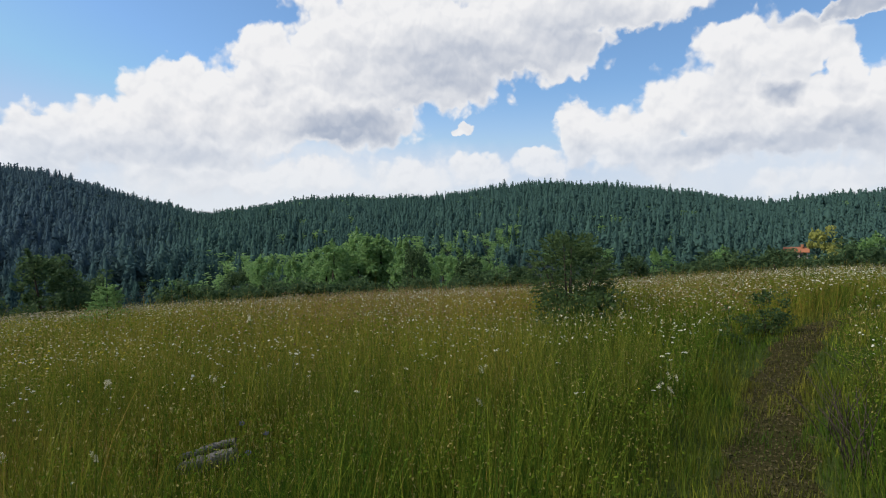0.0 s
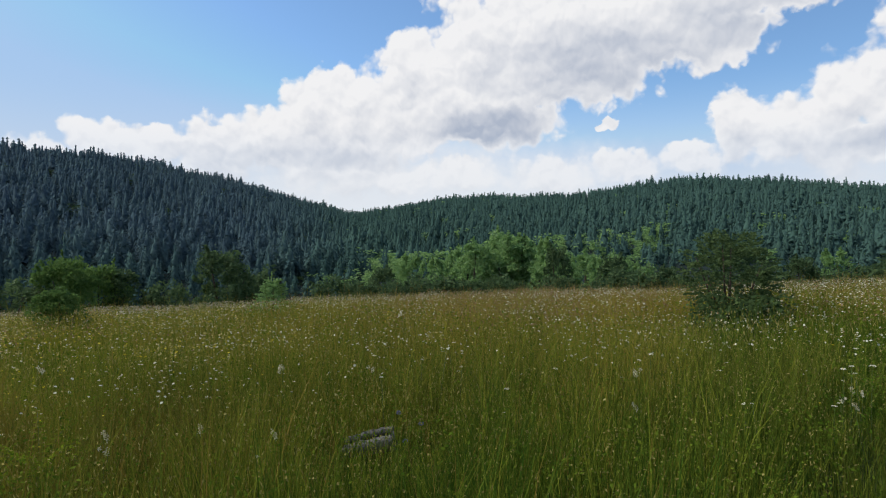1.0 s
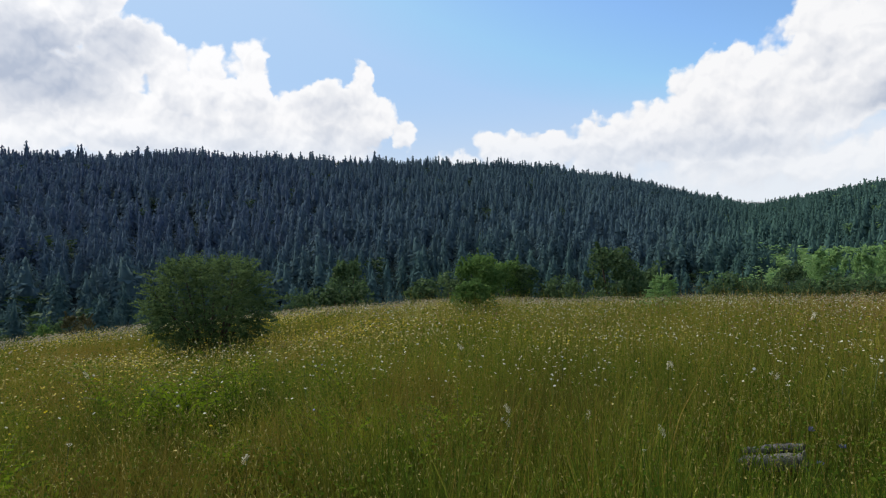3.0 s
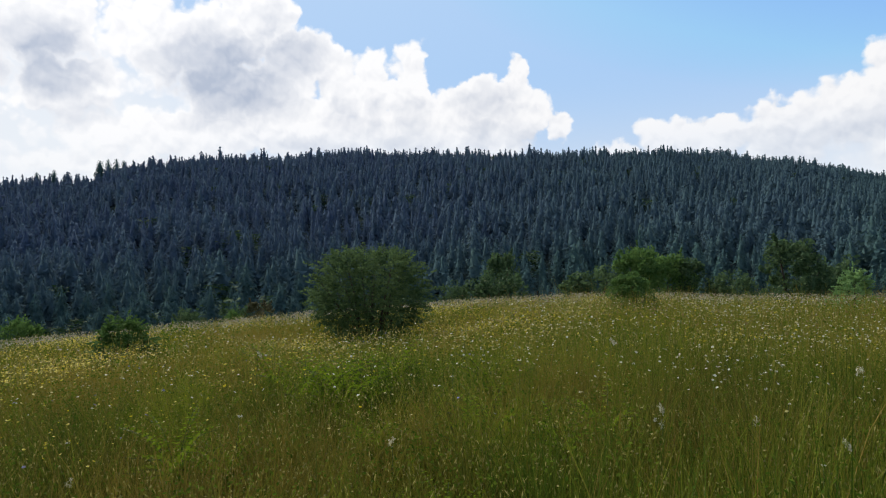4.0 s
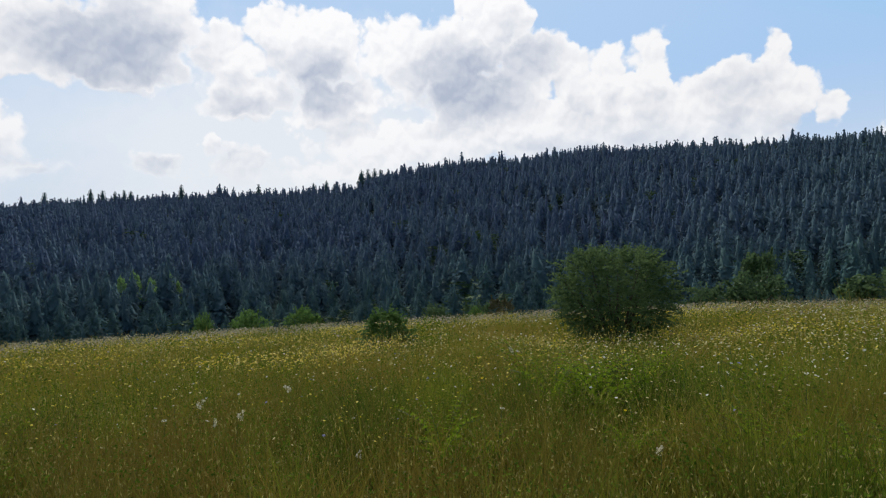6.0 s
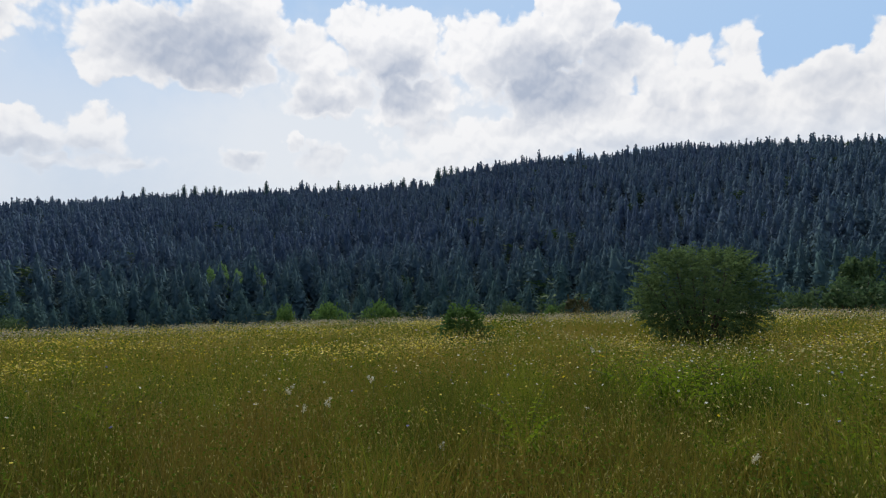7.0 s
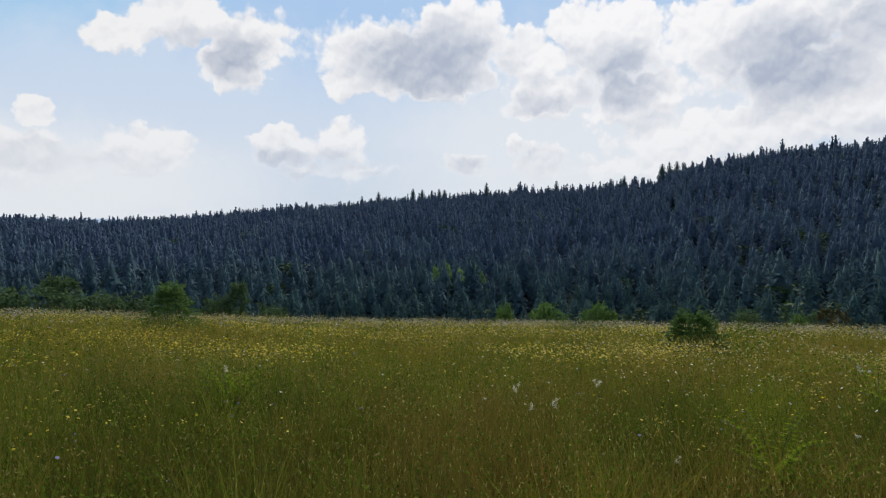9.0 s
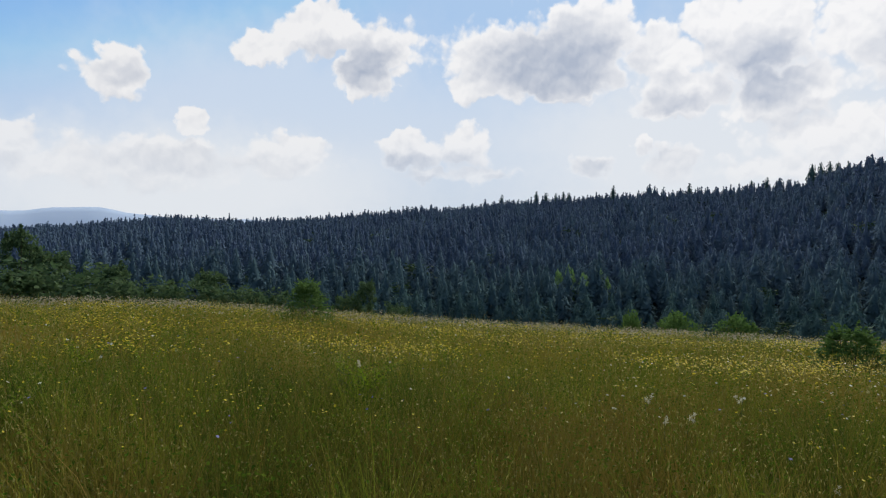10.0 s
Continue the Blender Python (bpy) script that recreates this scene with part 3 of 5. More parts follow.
def build_woods():
    step = 4.9
    gx, gy = np.meshgrid(np.arange(-850, 850, step), np.arange(-850, 850, step))
    x = (gx + RNG.uniform(-2.0, 2.0, gx.shape)).ravel()
    y = (gy + RNG.uniform(-2.2, 2.2, gx.shape)).ravel()
    r, az = np.hypot(x, y), np.degrees(np.arctan2(-x, y))
    top = np.interp(az, TABLE, RIDGE_R)
    keep = (az > -50) & (az < 172) & (r > wood_edge(az)) & (r < top + 14)
    keep &= RNG.uniform(size=len(x)) > np.where(r < 260, 0.05, 0.12)
    x, y, r, az = x[keep], y[keep], r[keep], az[keep]
    tall = RNG.normal(9.0, 1.8, len(x)).clip(4.5, 14) * (1 + 0.10 * waves(x, y, 45, 11))
    tall *= np.where(r < wood_edge(az) + 30, RNG.uniform(0.35, 0.85, len(x)), 1.0)
    tall *= np.where(r > np.interp(az, TABLE, RIDGE_R) - 12, RNG.choice([0.85, 0.95, 1.0, 1.12], len(x)), 1.0)
    spots = np.stack([x, y, land(x, y) - 0.3, tall, RNG.uniform(1.1, 1.7, len(x)), RNG.uniform(0, 6.3, len(x))], 1)
    tints = np.clip(0.38 + 0.2 * waves(x, y, 70, 13) + RNG.normal(0, 0.2, len(x)), 0, 1)
    # a share of broadleaf trees, mostly low on the slope and to the sunny end of the valley
    leafy = RNG.uniform(size=len(x)) < np.where((az > -6) & (az < 20) & (r < wood_edge(az) + 70), 0.5, np.where(r < wood_edge(az) + 30, 0.10, 0.02))
    near = np.argsort(np.where(leafy, 9999, r))[:260]
    rest = np.ones(len(x), bool)
    rest[near] = False
    # painted haze blue thinned by azimuth and distance: greener to the right and near
    haze_free = np.clip(0.75 * ease((32 - az) / 20) + 0.3 * ease((70 - az) / 30) + 0.4 * ease((205 - r) / 60), 0, 0.75)
    slim = ((1, 1.0), (2, 0.78), (3, 1.2), (4, 0.9), (5, 1.05), (6, 0.7))
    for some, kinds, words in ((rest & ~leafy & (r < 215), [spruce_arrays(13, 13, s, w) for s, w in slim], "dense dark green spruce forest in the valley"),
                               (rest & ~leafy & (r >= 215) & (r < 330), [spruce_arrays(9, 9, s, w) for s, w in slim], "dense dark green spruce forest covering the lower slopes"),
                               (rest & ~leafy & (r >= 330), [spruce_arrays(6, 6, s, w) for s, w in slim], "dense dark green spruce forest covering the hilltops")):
        forest("spruce_forest", spots[some], kinds, NEEDLES, words, tints[some], haze_free[some])
    spots[leafy, 3] *= 0.72
    spots[leafy, 4] *= 1.5
    for some, mat, words in ((leafy & (az < 24), LEAF_LIGHT, "light green broadleaf trees among the spruces"), (leafy & (az >= 24), LEAF_WOOD, "dull green broadleaf trees among the spruces")):
        forest("broadleaf_woods", spots[some], [broad_far_arrays(s) for s in (1, 2, 3)], mat, words, tints[some])
    # the foremost spruces, each a tree of its own
    first = []
    for s, w in ((21, 1.0), (22, 0.88), (23, 1.12)):
        tree = thing("spruce_tree", (0, 0, 0), "dark green spruce at the foot of the wooded slope", "tree", "spruces along the wood's edge")
        cv, cf = spruce_arrays(24, 17, s, w * 0.95)
        tv, tf = tube([(0, 0, -0.03), (0, 0, 0.3), (0.004, 0, 0.7)], (0.016, 0.011, 0.004))
        part("trunk", mesh_of("spruce_trunk", tv * 8, tf, BARK), tree)
        # hue 0.6 takes most of the painted haze blue out of these near crowns
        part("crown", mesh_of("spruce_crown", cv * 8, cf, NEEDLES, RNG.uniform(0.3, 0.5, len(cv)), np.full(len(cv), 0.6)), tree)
        first.append(tree)
    for n, i in enumerate(near):
        m = pose(*spots[i, :3], 0, 0, math.degrees(spots[i, 5])) @ Matrix.Diagonal((spots[i, 3] * spots[i, 4] / 8, spots[i, 3] * spots[i, 4] / 8, spots[i, 3] / 8, 1))
        if n < 3:
            first[n].matrix_basis = m
        else:
            place_copy(first[n % 3], m)
    # spires that stand out along the ridge: azimuth, elevation of the top
    for n, (az, el) in enumerate(SPIRES):
        r = float(np.interp(az, TABLE, RIDGE_R)) - 5
        x, y, z = at_polar(az, r, -0.3)
        tall = EYE + math.tan(radians(el)) * r - z
        tree = place_copy(first[n % 3], pose(x, y, z, 0, 0, az * 51) @ Matrix.Diagonal((tall * 0.15, tall * 0.15, tall * 0.125, 1)))
        tagged(tree, "tall dark spruce standing out on the ridge", "tree", "tall spruces on the ridge")


SPIRES = [(105.2, 5.25), (111.9, 4.75), (111.0, 4.65), (110.1, 4.6), (109.5, 4.7), (109.0, 4.65), (115.0, 4.45), (98.9, 5.35), (94.2, 5.45), (93.1, 5.7), (92.2, 5.4),
          (89.9, 6.6), (89.3, 6.7), (88.8, 6.75), (88.2, 6.65), (87.5, 6.7), (-5.4, 6.3), (-4.4, 5.9), (-6.2, 6.1), (-8.0, 6.2), (-14.4, 6.1)]


def place_copy(ob, m):
    """A copy whose pose carries its own size."""
    c = copy_thing(ob, pose(0, 0, 0))
    c.matrix_basis = m
    return c


build_woods()

# ---- bushes and single trees ----


def woody(name, seed, height, width, leaf, count, mat, label, category, stems=9, lobes=26, low=0.08, dome=0.62, group="", twigs=0, puff=(0.07, 0.14), shape=1.0):
    """A bush or tree at the origin: stems that fork to lobes, and a crown of single leaves round the lobes."""
    r = np.random.default_rng(seed)
    ob = thing(name, (0, 0, 0), label, category, group)
    ends = []
    for k in range(lobes):
        a = r.uniform(0, 2 * math.pi)
        t = low + (1 - low) * r.uniform() ** shape
        reach = math.sqrt(max(0.0, 1 - ((t - 0.42) / dome) ** 2)) if abs(t - 0.42) < dome else 0.1
        q = width / 2 * reach * math.sqrt(r.uniform(0.12, 0.8))
        ends.append((math.cos(a) * q, math.sin(a) * q, t * height * 0.92))
    ends = np.array(ends)
    for k in range(stems):
        e = ends[(k * 7) % lobes]
        foot = np.array([e[0] * 0.12, e[1] * 0.12, -0.1])
        mid = np.array([e[0] * 0.55, e[1] * 0.55, e[2] * 0.5 + 0.02 * height])
        v, f = tube([foot, foot * 0.4 + mid * 0.6, mid, e], np.array([0.028, 0.02, 0.014, 0.004]) * height * (1.0 if stems > 3 else 1.7), 5)
        part("limb" if k else "trunk", mesh_of("limb", v, f, BARK), ob)
    centres = []
    for e in ends:
        n = count // lobes
        s = width * r.uniform(*puff)
        c = r.normal(size=(n, 3))
        c = c / np.linalg.norm(c, axis=1)[:, None] * r.uniform(0.3, 1.0, (n, 1)) ** 0.6
        centres.append(e + c * (s, s, s * 0.75))
    for k in range(twigs):
        e = ends[r.integers(lobes)]
        out = np.array([e[0], e[1], max(e[2] - 0.35 * height, 0.05)])
        out = out / (np.linalg.norm(out) + 1e-6) + r.normal(0, 0.18, 3)
        t = r.uniform(0, 1, 40)[:, None]
        centres.append(e + out * t * width * r.uniform(0.08, 0.18) + r.normal(0, 0.016 * height, (40, 3)) * (1 - 0.7 * t))
    c = np.concatenate(centres)
    c = c[c[:, 2] > 0.02]
    v, f = leaf_cloud(c, leaf, r, 0.3)
    part("crown", mesh_of(name + "_crown", v, f, mat, np.repeat(np.clip(r.normal(0.4, 0.2, len(c)), 0, 1), 4)), ob)
    return ob


def spray_bush(name, seed, height, width, leaf, sprays, inner, mat, label, outline, stems=14, category="bush"):
    """A thorn bush at the origin: limbs fanning out from the foot, and flat leafy sprays along its outline over an
    inner crown tinted dark for shade.
    outline: share of the half width at eight even heights from the foot to the top."""
    r = np.random.default_rng(seed)
    ob = thing(name, (0, 0, 0), label, category)
    levels = np.linspace(0, 1, len(outline))
    p1, p2, p3 = r.uniform(0, 6.28, 3)

    def reach(t, a):
        lumps = 1 + 0.10 * np.sin(2 * a + p1) + 0.09 * np.sin(5 * a + p2 + 4 * t) + 0.07 * np.sin(9 * a + p3 - 7 * t)
        return width / 2 * np.interp(t, levels, outline) * lumps

    for k in range(stems):
        a, t = k * 2.4 + r.normal(0, 0.3), r.uniform(0.35, 0.95)
        q = reach(t, a) * r.uniform(0.55, 0.85)
        end = np.array([math.cos(a) * q, math.sin(a) * q, t * height])
        foot = np.array([math.cos(a) * 0.05, math.sin(a) * 0.05, -0.1]) * width
        mid = foot * 0.45 + end * 0.55 + np.array([0, 0, 0.06 * height])
        v, f = tube([foot, foot * 0.6 + mid * 0.4, mid, end], np.array([0.020, 0.016, 0.010, 0.003]) * height, 5)
        part("limb" if k else "trunk", mesh_of("limb", v, f, BARK), ob)
    centres, tints = [], []
    for k in range(sprays):
        t, a = r.uniform(0.03, 1.0) ** 0.85, r.uniform(0, 6.28)
        depth = r.uniform(0.55, 1.0)
        q = reach(t, a) * depth
        root = np.array([math.cos(a) * q, math.sin(a) * q, t * height * 0.95])
        out = np.array([math.cos(a), math.sin(a), -0.25 + 1.3 * t ** 2.5 + r.normal(0, 0.25)]) + np.append(r.normal(0, 0.35, 2), 0)
        out /= np.linalg.norm(out)
        across = np.cross(out, (0, 0, 1.0))
        across /= np.linalg.norm(across) + 1e-6
        n = 34
        u = r.uniform(0, 1, n) ** 0.8
        long = width * r.uniform(0.06, 0.17)
        side = r.uniform(-1, 1, n) * (1 - 0.75 * u) * long * 0.42
        c = root + out * (u * long)[:, None] + across * side[:, None] + r.normal(0, 0.008 * width, (n, 3)) * (0.5, 0.5, 0.6)
        c[:, 2] -= 0.10 * long * u * u
        centres.append(c)
        # sprays tinted lighter towards the top, as if the sun caught them
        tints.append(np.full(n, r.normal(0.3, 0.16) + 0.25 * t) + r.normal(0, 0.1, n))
    # long shoots that break the outline
    for k in range(sprays // 9):
        t, a = r.uniform(0.25, 1.0), r.uniform(0, 6.28)
        q = reach(t, a) * 0.85
        u = r.uniform(0, 1, 26)
        up = np.array([math.cos(a) * (1.1 - t), math.sin(a) * (1.1 - t), 0.1 + 0.9 * t]) + r.normal(0, 0.2, 3)
        c = np.array([math.cos(a) * q, math.sin(a) * q, t * height * 0.93]) + up * (u * width * r.uniform(0.08, 0.2))[:, None]
        centres.append(c + r.normal(0, 0.009 * width, (26, 3)) * (1.1 - u)[:, None])
        # shoots get the palest tint, in place of sunlit tips
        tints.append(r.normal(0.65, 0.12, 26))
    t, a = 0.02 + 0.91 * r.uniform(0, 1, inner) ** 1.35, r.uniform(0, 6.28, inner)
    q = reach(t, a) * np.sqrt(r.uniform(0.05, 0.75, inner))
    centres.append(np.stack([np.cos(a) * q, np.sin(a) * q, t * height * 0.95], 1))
    # inner leaves tinted darkest: the crown's shade is put into their colour
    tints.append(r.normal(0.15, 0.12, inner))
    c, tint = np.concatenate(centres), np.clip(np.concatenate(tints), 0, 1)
    keep = c[:, 2] > 0.05
    v, f = leaf_cloud(c[keep], leaf, r, 0.45)
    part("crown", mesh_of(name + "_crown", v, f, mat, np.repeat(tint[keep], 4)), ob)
    return ob


def stand(ob, az, r, scale=1.0, turn=0.0, lift=0.0):
    ob.matrix_basis = pose(*at_polar(az, r, lift), 0, 0, turn) @ Matrix.Scale(scale, 4)
    return ob


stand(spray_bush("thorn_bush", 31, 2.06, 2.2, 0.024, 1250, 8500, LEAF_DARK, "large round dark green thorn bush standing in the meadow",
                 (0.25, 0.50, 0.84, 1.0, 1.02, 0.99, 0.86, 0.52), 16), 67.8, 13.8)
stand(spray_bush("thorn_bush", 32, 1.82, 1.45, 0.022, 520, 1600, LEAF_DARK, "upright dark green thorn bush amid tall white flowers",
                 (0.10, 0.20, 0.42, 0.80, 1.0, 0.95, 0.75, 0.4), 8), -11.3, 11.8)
stand(woody("low_shrub", 33, 0.75, 1.6, 0.04, 3800, LEAF_DARK, "low spreading green shrub in the flowering grass", "shrub", 8, 36, 0.0, 0.85, twigs=26, puff=(0.13, 0.24), shape=1.5), -12.5, 11.3)
stand(spray_bush("low_shrub", 34, 1.0, 1.5, 0.028, 300, 1500, LEAF_HAZEL, "low ragged leafy shrub at the meadow's brow",
                 (0.6, 0.85, 1.0, 0.9, 0.7, 0.6, 0.4, 0.2), 8, "shrub"), 88.0, 14.6)
stand(woody("low_shrub", 35, 0.68, 1.6, 0.035, 1800, HERB, "low bright green shrub among yellow flowers", "shrub", 6, 24, 0.0, 0.85, twigs=12, puff=(0.13, 0.24), shape=1.5), 84.5, 15.0)
stand(spray_bush("low_shrub", 50, 1.4, 2.0, 0.024, 340, 1300, LEAF_HAZEL, "spiky green shrub tapering upwards on the meadow's brow",
                 (1.0, 0.95, 0.78, 0.60, 0.44, 0.30, 0.20, 0.08), 8, "shrub"), 132.6, 17.0)
stand(woody("round_shrub", 36, 1.25, 1.2, 0.032, 10000, LEAF_HAZEL, "small round green shrub on the meadow's brow", "shrub", 7, 70, 0.05, 0.62, twigs=16, puff=(0.11, 0.18)), 44.7, 16.0)
stand(spray_bush("low_shrub", 37, 1.3, 1.5, 0.030, 200, 900, LEAF_LIGHT, "small pale green shrub on the brow",
                 (0.6, 0.9, 1.0, 0.8, 0.55, 0.4, 0.3, 0.15), 6, "shrub"), 28.3, 19.5)
stand(spray_bush("low_shrub", 54, 0.85, 0.5, 0.022, 70, 300, LEAF_MID, "small dark weed standing on the brow",
                 (0.6, 0.9, 1.0, 0.8, 0.6, 0.4, 0.3, 0.15), 4, "shrub"), 50.3, 22.0)
stand(woody("low_shrub", 38, 0.66, 0.7, 0.022, 1700, LEAF_DARK, "dark leafy shrub beside the dirt track", "shrub", 7, 26, 0.0, 0.85, twigs=26, puff=(0.13, 0.24), shape=1.5), -27.2, 10.2)
stand(woody("low_shrub", 39, 0.55, 0.5, 0.02, 900, LEAF_DARK, "dark leafy shrub beside the dirt track", "shrub", 6, 18, 0.0, 0.85, twigs=20, puff=(0.13, 0.24), shape=1.5), -24.6, 9.5)
# broadleaf trees standing below the brow: kinds first, then their places
TREES = {
    "hazel": woody("broad_tree", 41, 6.0, 7.4, 0.17, 5600, LEAF_HAZEL, "spreading green tree below the meadow's brow", "tree", 5, 60, 0.12, 0.65, "trees below the brow", 30, (0.09, 0.18)),
    "juniper": woody("dense_tree", 42, 6.0, 4.6, 0.16, 4200, LEAF_MID, "dense dark green tree below the meadow's brow", "tree", 5, 60, 0.06, 0.66, "trees below the brow", 14, (0.1, 0.2)),
    "aspen": woody("aspen_tree", 43, 9.0, 4.6, 0.20, 3400, LEAF_LIGHT, "light green broadleaf tree in the valley", "tree", 3, 48, 0.15, 0.6, "light trees in the valley", 16, (0.1, 0.19)),
    "aspen2": woody("aspen_tree", 44, 9.0, 5.6, 0.20, 3600, LEAF_LIGHT, "light green broadleaf tree in the valley", "tree", 3, 56, 0.12, 0.62, "light trees in the valley", 20, (0.1, 0.19)),
    "shrub": woody("valley_shrub", 45, 3.0, 4.2, 0.13, 2400, LEAF_MID, "green shrub at the lower edge of the meadow", "shrub", 6, 40, 0.1, 0.75, "shrubs along the meadow's edge", 20, (0.1, 0.2)),
    "brow": woody("brow_shrub", 48, 2.2, 3.6, 0.10, 3200, LEAF_HAZEL, "low light green shrub just beyond the brow", "shrub", 6, 40, 0.1, 0.75, "shrubs along the meadow's edge", 20, (0.1, 0.2)),
    "yellow": woody("flowering_tree", 46, 7.0, 4.8, 0.15, 5000, LEAF_YELLOW, "yellowish flowering tree near the farmhouse", "tree", 3, 50, 0.12, 0.62, "", 10),
    "rust": woody("rusty_shrub", 47, 1.6, 1.9, 0.07, 1500, LEAF_RUST, "small rusty brown shrub at the brow", "shrub", 5, 20, 0.1, 0.7, "", 10),
}
USED = set()


def plant(kind, az, r, top_el, width=1.0, turn=None):
    """Stands a tree so that its top reaches that elevation as seen from the path."""
    ob = TREES[kind]
    rise = EYE + math.tan(radians(top_el)) * r - at_polar(az, r)[2]
    full = {"hazel": 6.0, "juniper": 6.0, "aspen": 9.0, "aspen2": 9.0, "shrub": 3.0, "brow": 2.2, "yellow": 7.0, "rust": 1.6}[kind]
    s = max(rise, 0.5) / full
    m = pose(*at_polar(az, r), 0, 0, (az * 37) % 360 if turn is None else turn) @ Matrix.Diagonal((s * width, s * width, s, 1))
    if kind in USED:
        return place_copy(ob, m)
    USED.add(kind)
    ob.matrix_basis = m
    return ob


plant("hazel", 44.2, 48, -1.1, 0.75)
plant("hazel", 41.8, 52, -1.7, 0.7)
plant("juniper", 40.2, 52, -1.9, 0.9)
plant("shrub", 47.6, 47, -2.7, 1.1)
plant("juniper", 32.3, 55, -0.3, 1.0)
plant("shrub", 36.8, 50, -3.0, 0.8)
plant("shrub", 56.4, 50, -3.0, 0.9)
plant("juniper", 56.2, 60, -1.3, 0.7)
plant("shrub", 60.0, 46, -4.0, 0.7)
plant("rust", 77.6, 34, -5.4, 0.8)
plant("shrub", 83.5, 44, -5.7, 0.7)
plant("shrub", 79.5, 50, -5.6, 0.8)
plant("brow", 95.4, 40, -5.7, 0.6)
plant("brow", 99.8, 40, -5.8, 0.7)
plant("brow", 103.8, 42, -5.9, 0.4)
plant("brow", 79.8, 36, -6.1, 0.5)
plant("hazel", 98.7, 160, -3.7, 0.6)
for az, el, w in ((108.9, -2.0, 0.5), (107.6, -2.6, 0.6), (106.2, -2.2, 0.45), (109.9, -2.4, 0.5), (105.6, -3.0, 0.5), (110.4, -3.3, 0.6)):
    plant("aspen2", az, 160, el + 0.1, w)
plant("juniper", 127.3, 46, -3.6, 0.6)
plant("shrub", 129.0, 46, -4.7, 0.6)
for az, el, w, r in ((124.5, -5.6, 0.8, 46), (136, -4.3, 1.0, 50), (139, -4.1, 1.0, 52), (142, -3.6, 1.1, 54), (146, -3.2, 1.1, 56), (151, -2.2, 1.1, 60), (156, -1.8, 1.2, 60)):
    plant("shrub", az, r, el, w)
for az, el, w, r in ((140.5, -2.7, 0.9, 70), (148, -2.1, 0.9, 70), (154.2, 0.6, 0.6, 80), (152, -1.0, 0.9, 78), (160, 0.4, 0.9, 70), (166, 0.8, 1.0, 66)):
    plant("juniper", az, r, el, w)
# the light belt of trees in the valley
belt = np.random.default_rng(51)
for az in np.arange(-5.0, 17.0, 0.9):
    plant("aspen" if belt.uniform() < 0.5 else "aspen2", az + belt.uniform(-0.4, 0.4), belt.uniform(95, 135), -0.7 + 2.2 * math.exp(-((az - 6.5) / 5.0) ** 2) + belt.uniform(-0.9, 0.4), belt.uniform(0.7, 1.0))
for az in np.arange(-34.0, 24.0, 2.1):
    plant("shrub" if belt.uniform() < 0.65 else "juniper", az + belt.uniform(-0.7, 0.7), belt.uniform(60, 85), np.interp(az, [-34, -20, 0, 24], [0.2, -0.9, -2.5, -3.3]) + belt.uniform(-0.6, 0.6), belt.uniform(0.8, 1.2))
for az, r, el, k, w in ((-12.0, 110, 0.3, "juniper", 0.9), (-19, 120, 0.2, "aspen", 1.0), (-24, 110, 0.2, "aspen2", 0.9), (-34.5, 90, 1.2, "aspen2", 0.9), (-33.0, 95, 0.6, "aspen", 1.0), (2.6, 85, 0.2, "juniper", 0.6), (-2.2, 90, -0.6, "juniper", 0.8), (-29.0, 80, -0.55, "shrub", 1.0),
                        (30.0, 85, -1.8, "shrub", 0.8), (18.4, 95, -1.9, "juniper", 0.8)):
    plant(k, az, r, el, w)
plant("yellow", -31.1, 135, 2.0, 0.72)


def build_house():
    """The farmhouse with its red roof, half hidden behind the hedge."""
    h = thing("farmhouse", at_polar(-29.2, 163), "plastered farmhouse with an orange-red tiled roof", "house", turn=-29.2)
    base = at_polar(-29.2, 163)[2]
    eave = EYE + math.tan(radians(-0.32)) * 163 - base
    def box(x0, x1, y0, y1, z0, z1):
        v = np.array([(x, y, z) for x in (x0, x1) for y in (y0, y1) for z in (z0, z1)])
        return v, np.array([(0, 1, 3, 2), (4, 6, 7, 5), (0, 4, 5, 1), (2, 3, 7, 6), (0, 2, 6, 4), (1, 5, 7, 3)])
    part("wall", mesh_of("house_wall", *box(-2.3, 2.3, -2.5, 2.5, -1, eave), PLASTER), h)
    v = np.array([(x, y, z) for x in (-2.6, 2.6) for y, z in ((-3.0, eave - 0.15), (0, eave + 1.0), (3.0, eave - 0.15), (3.0, eave - 0.03), (0, eave + 1.14), (-3.0, eave - 0.03))])
    f = [(i, (i + 1) % 6, 6 + (i + 1) % 6, 6 + i) for i in range(6)] + [(0, 1, 4, 5), (1, 2, 3, 4), (6, 11, 10, 7), (7, 10, 9, 8)]
    roof = part("roof", mesh_of("house_roof", v, np.array(f), TILES), h)
    part("chimney", mesh_of("house_chimney", *box(0.9, 1.5, -1.0, -0.4, eave, eave + 1.7), TILES), roof)
    for x in (-1.1, 1.1):
        w = part("window", mesh_of("house_window", *box(x - 0.5, x + 0.5, -2.56, -2.48, eave - 1.6, eave - 0.4), PLASTER), h, "pale frame")
        part("pane", mesh_of("house_pane", *box(x - 0.4, x + 0.4, -2.58, -2.55, eave - 1.5, eave - 0.5), PANE), w, "dark glass")


build_house()

# ---- the meadow: grass ----


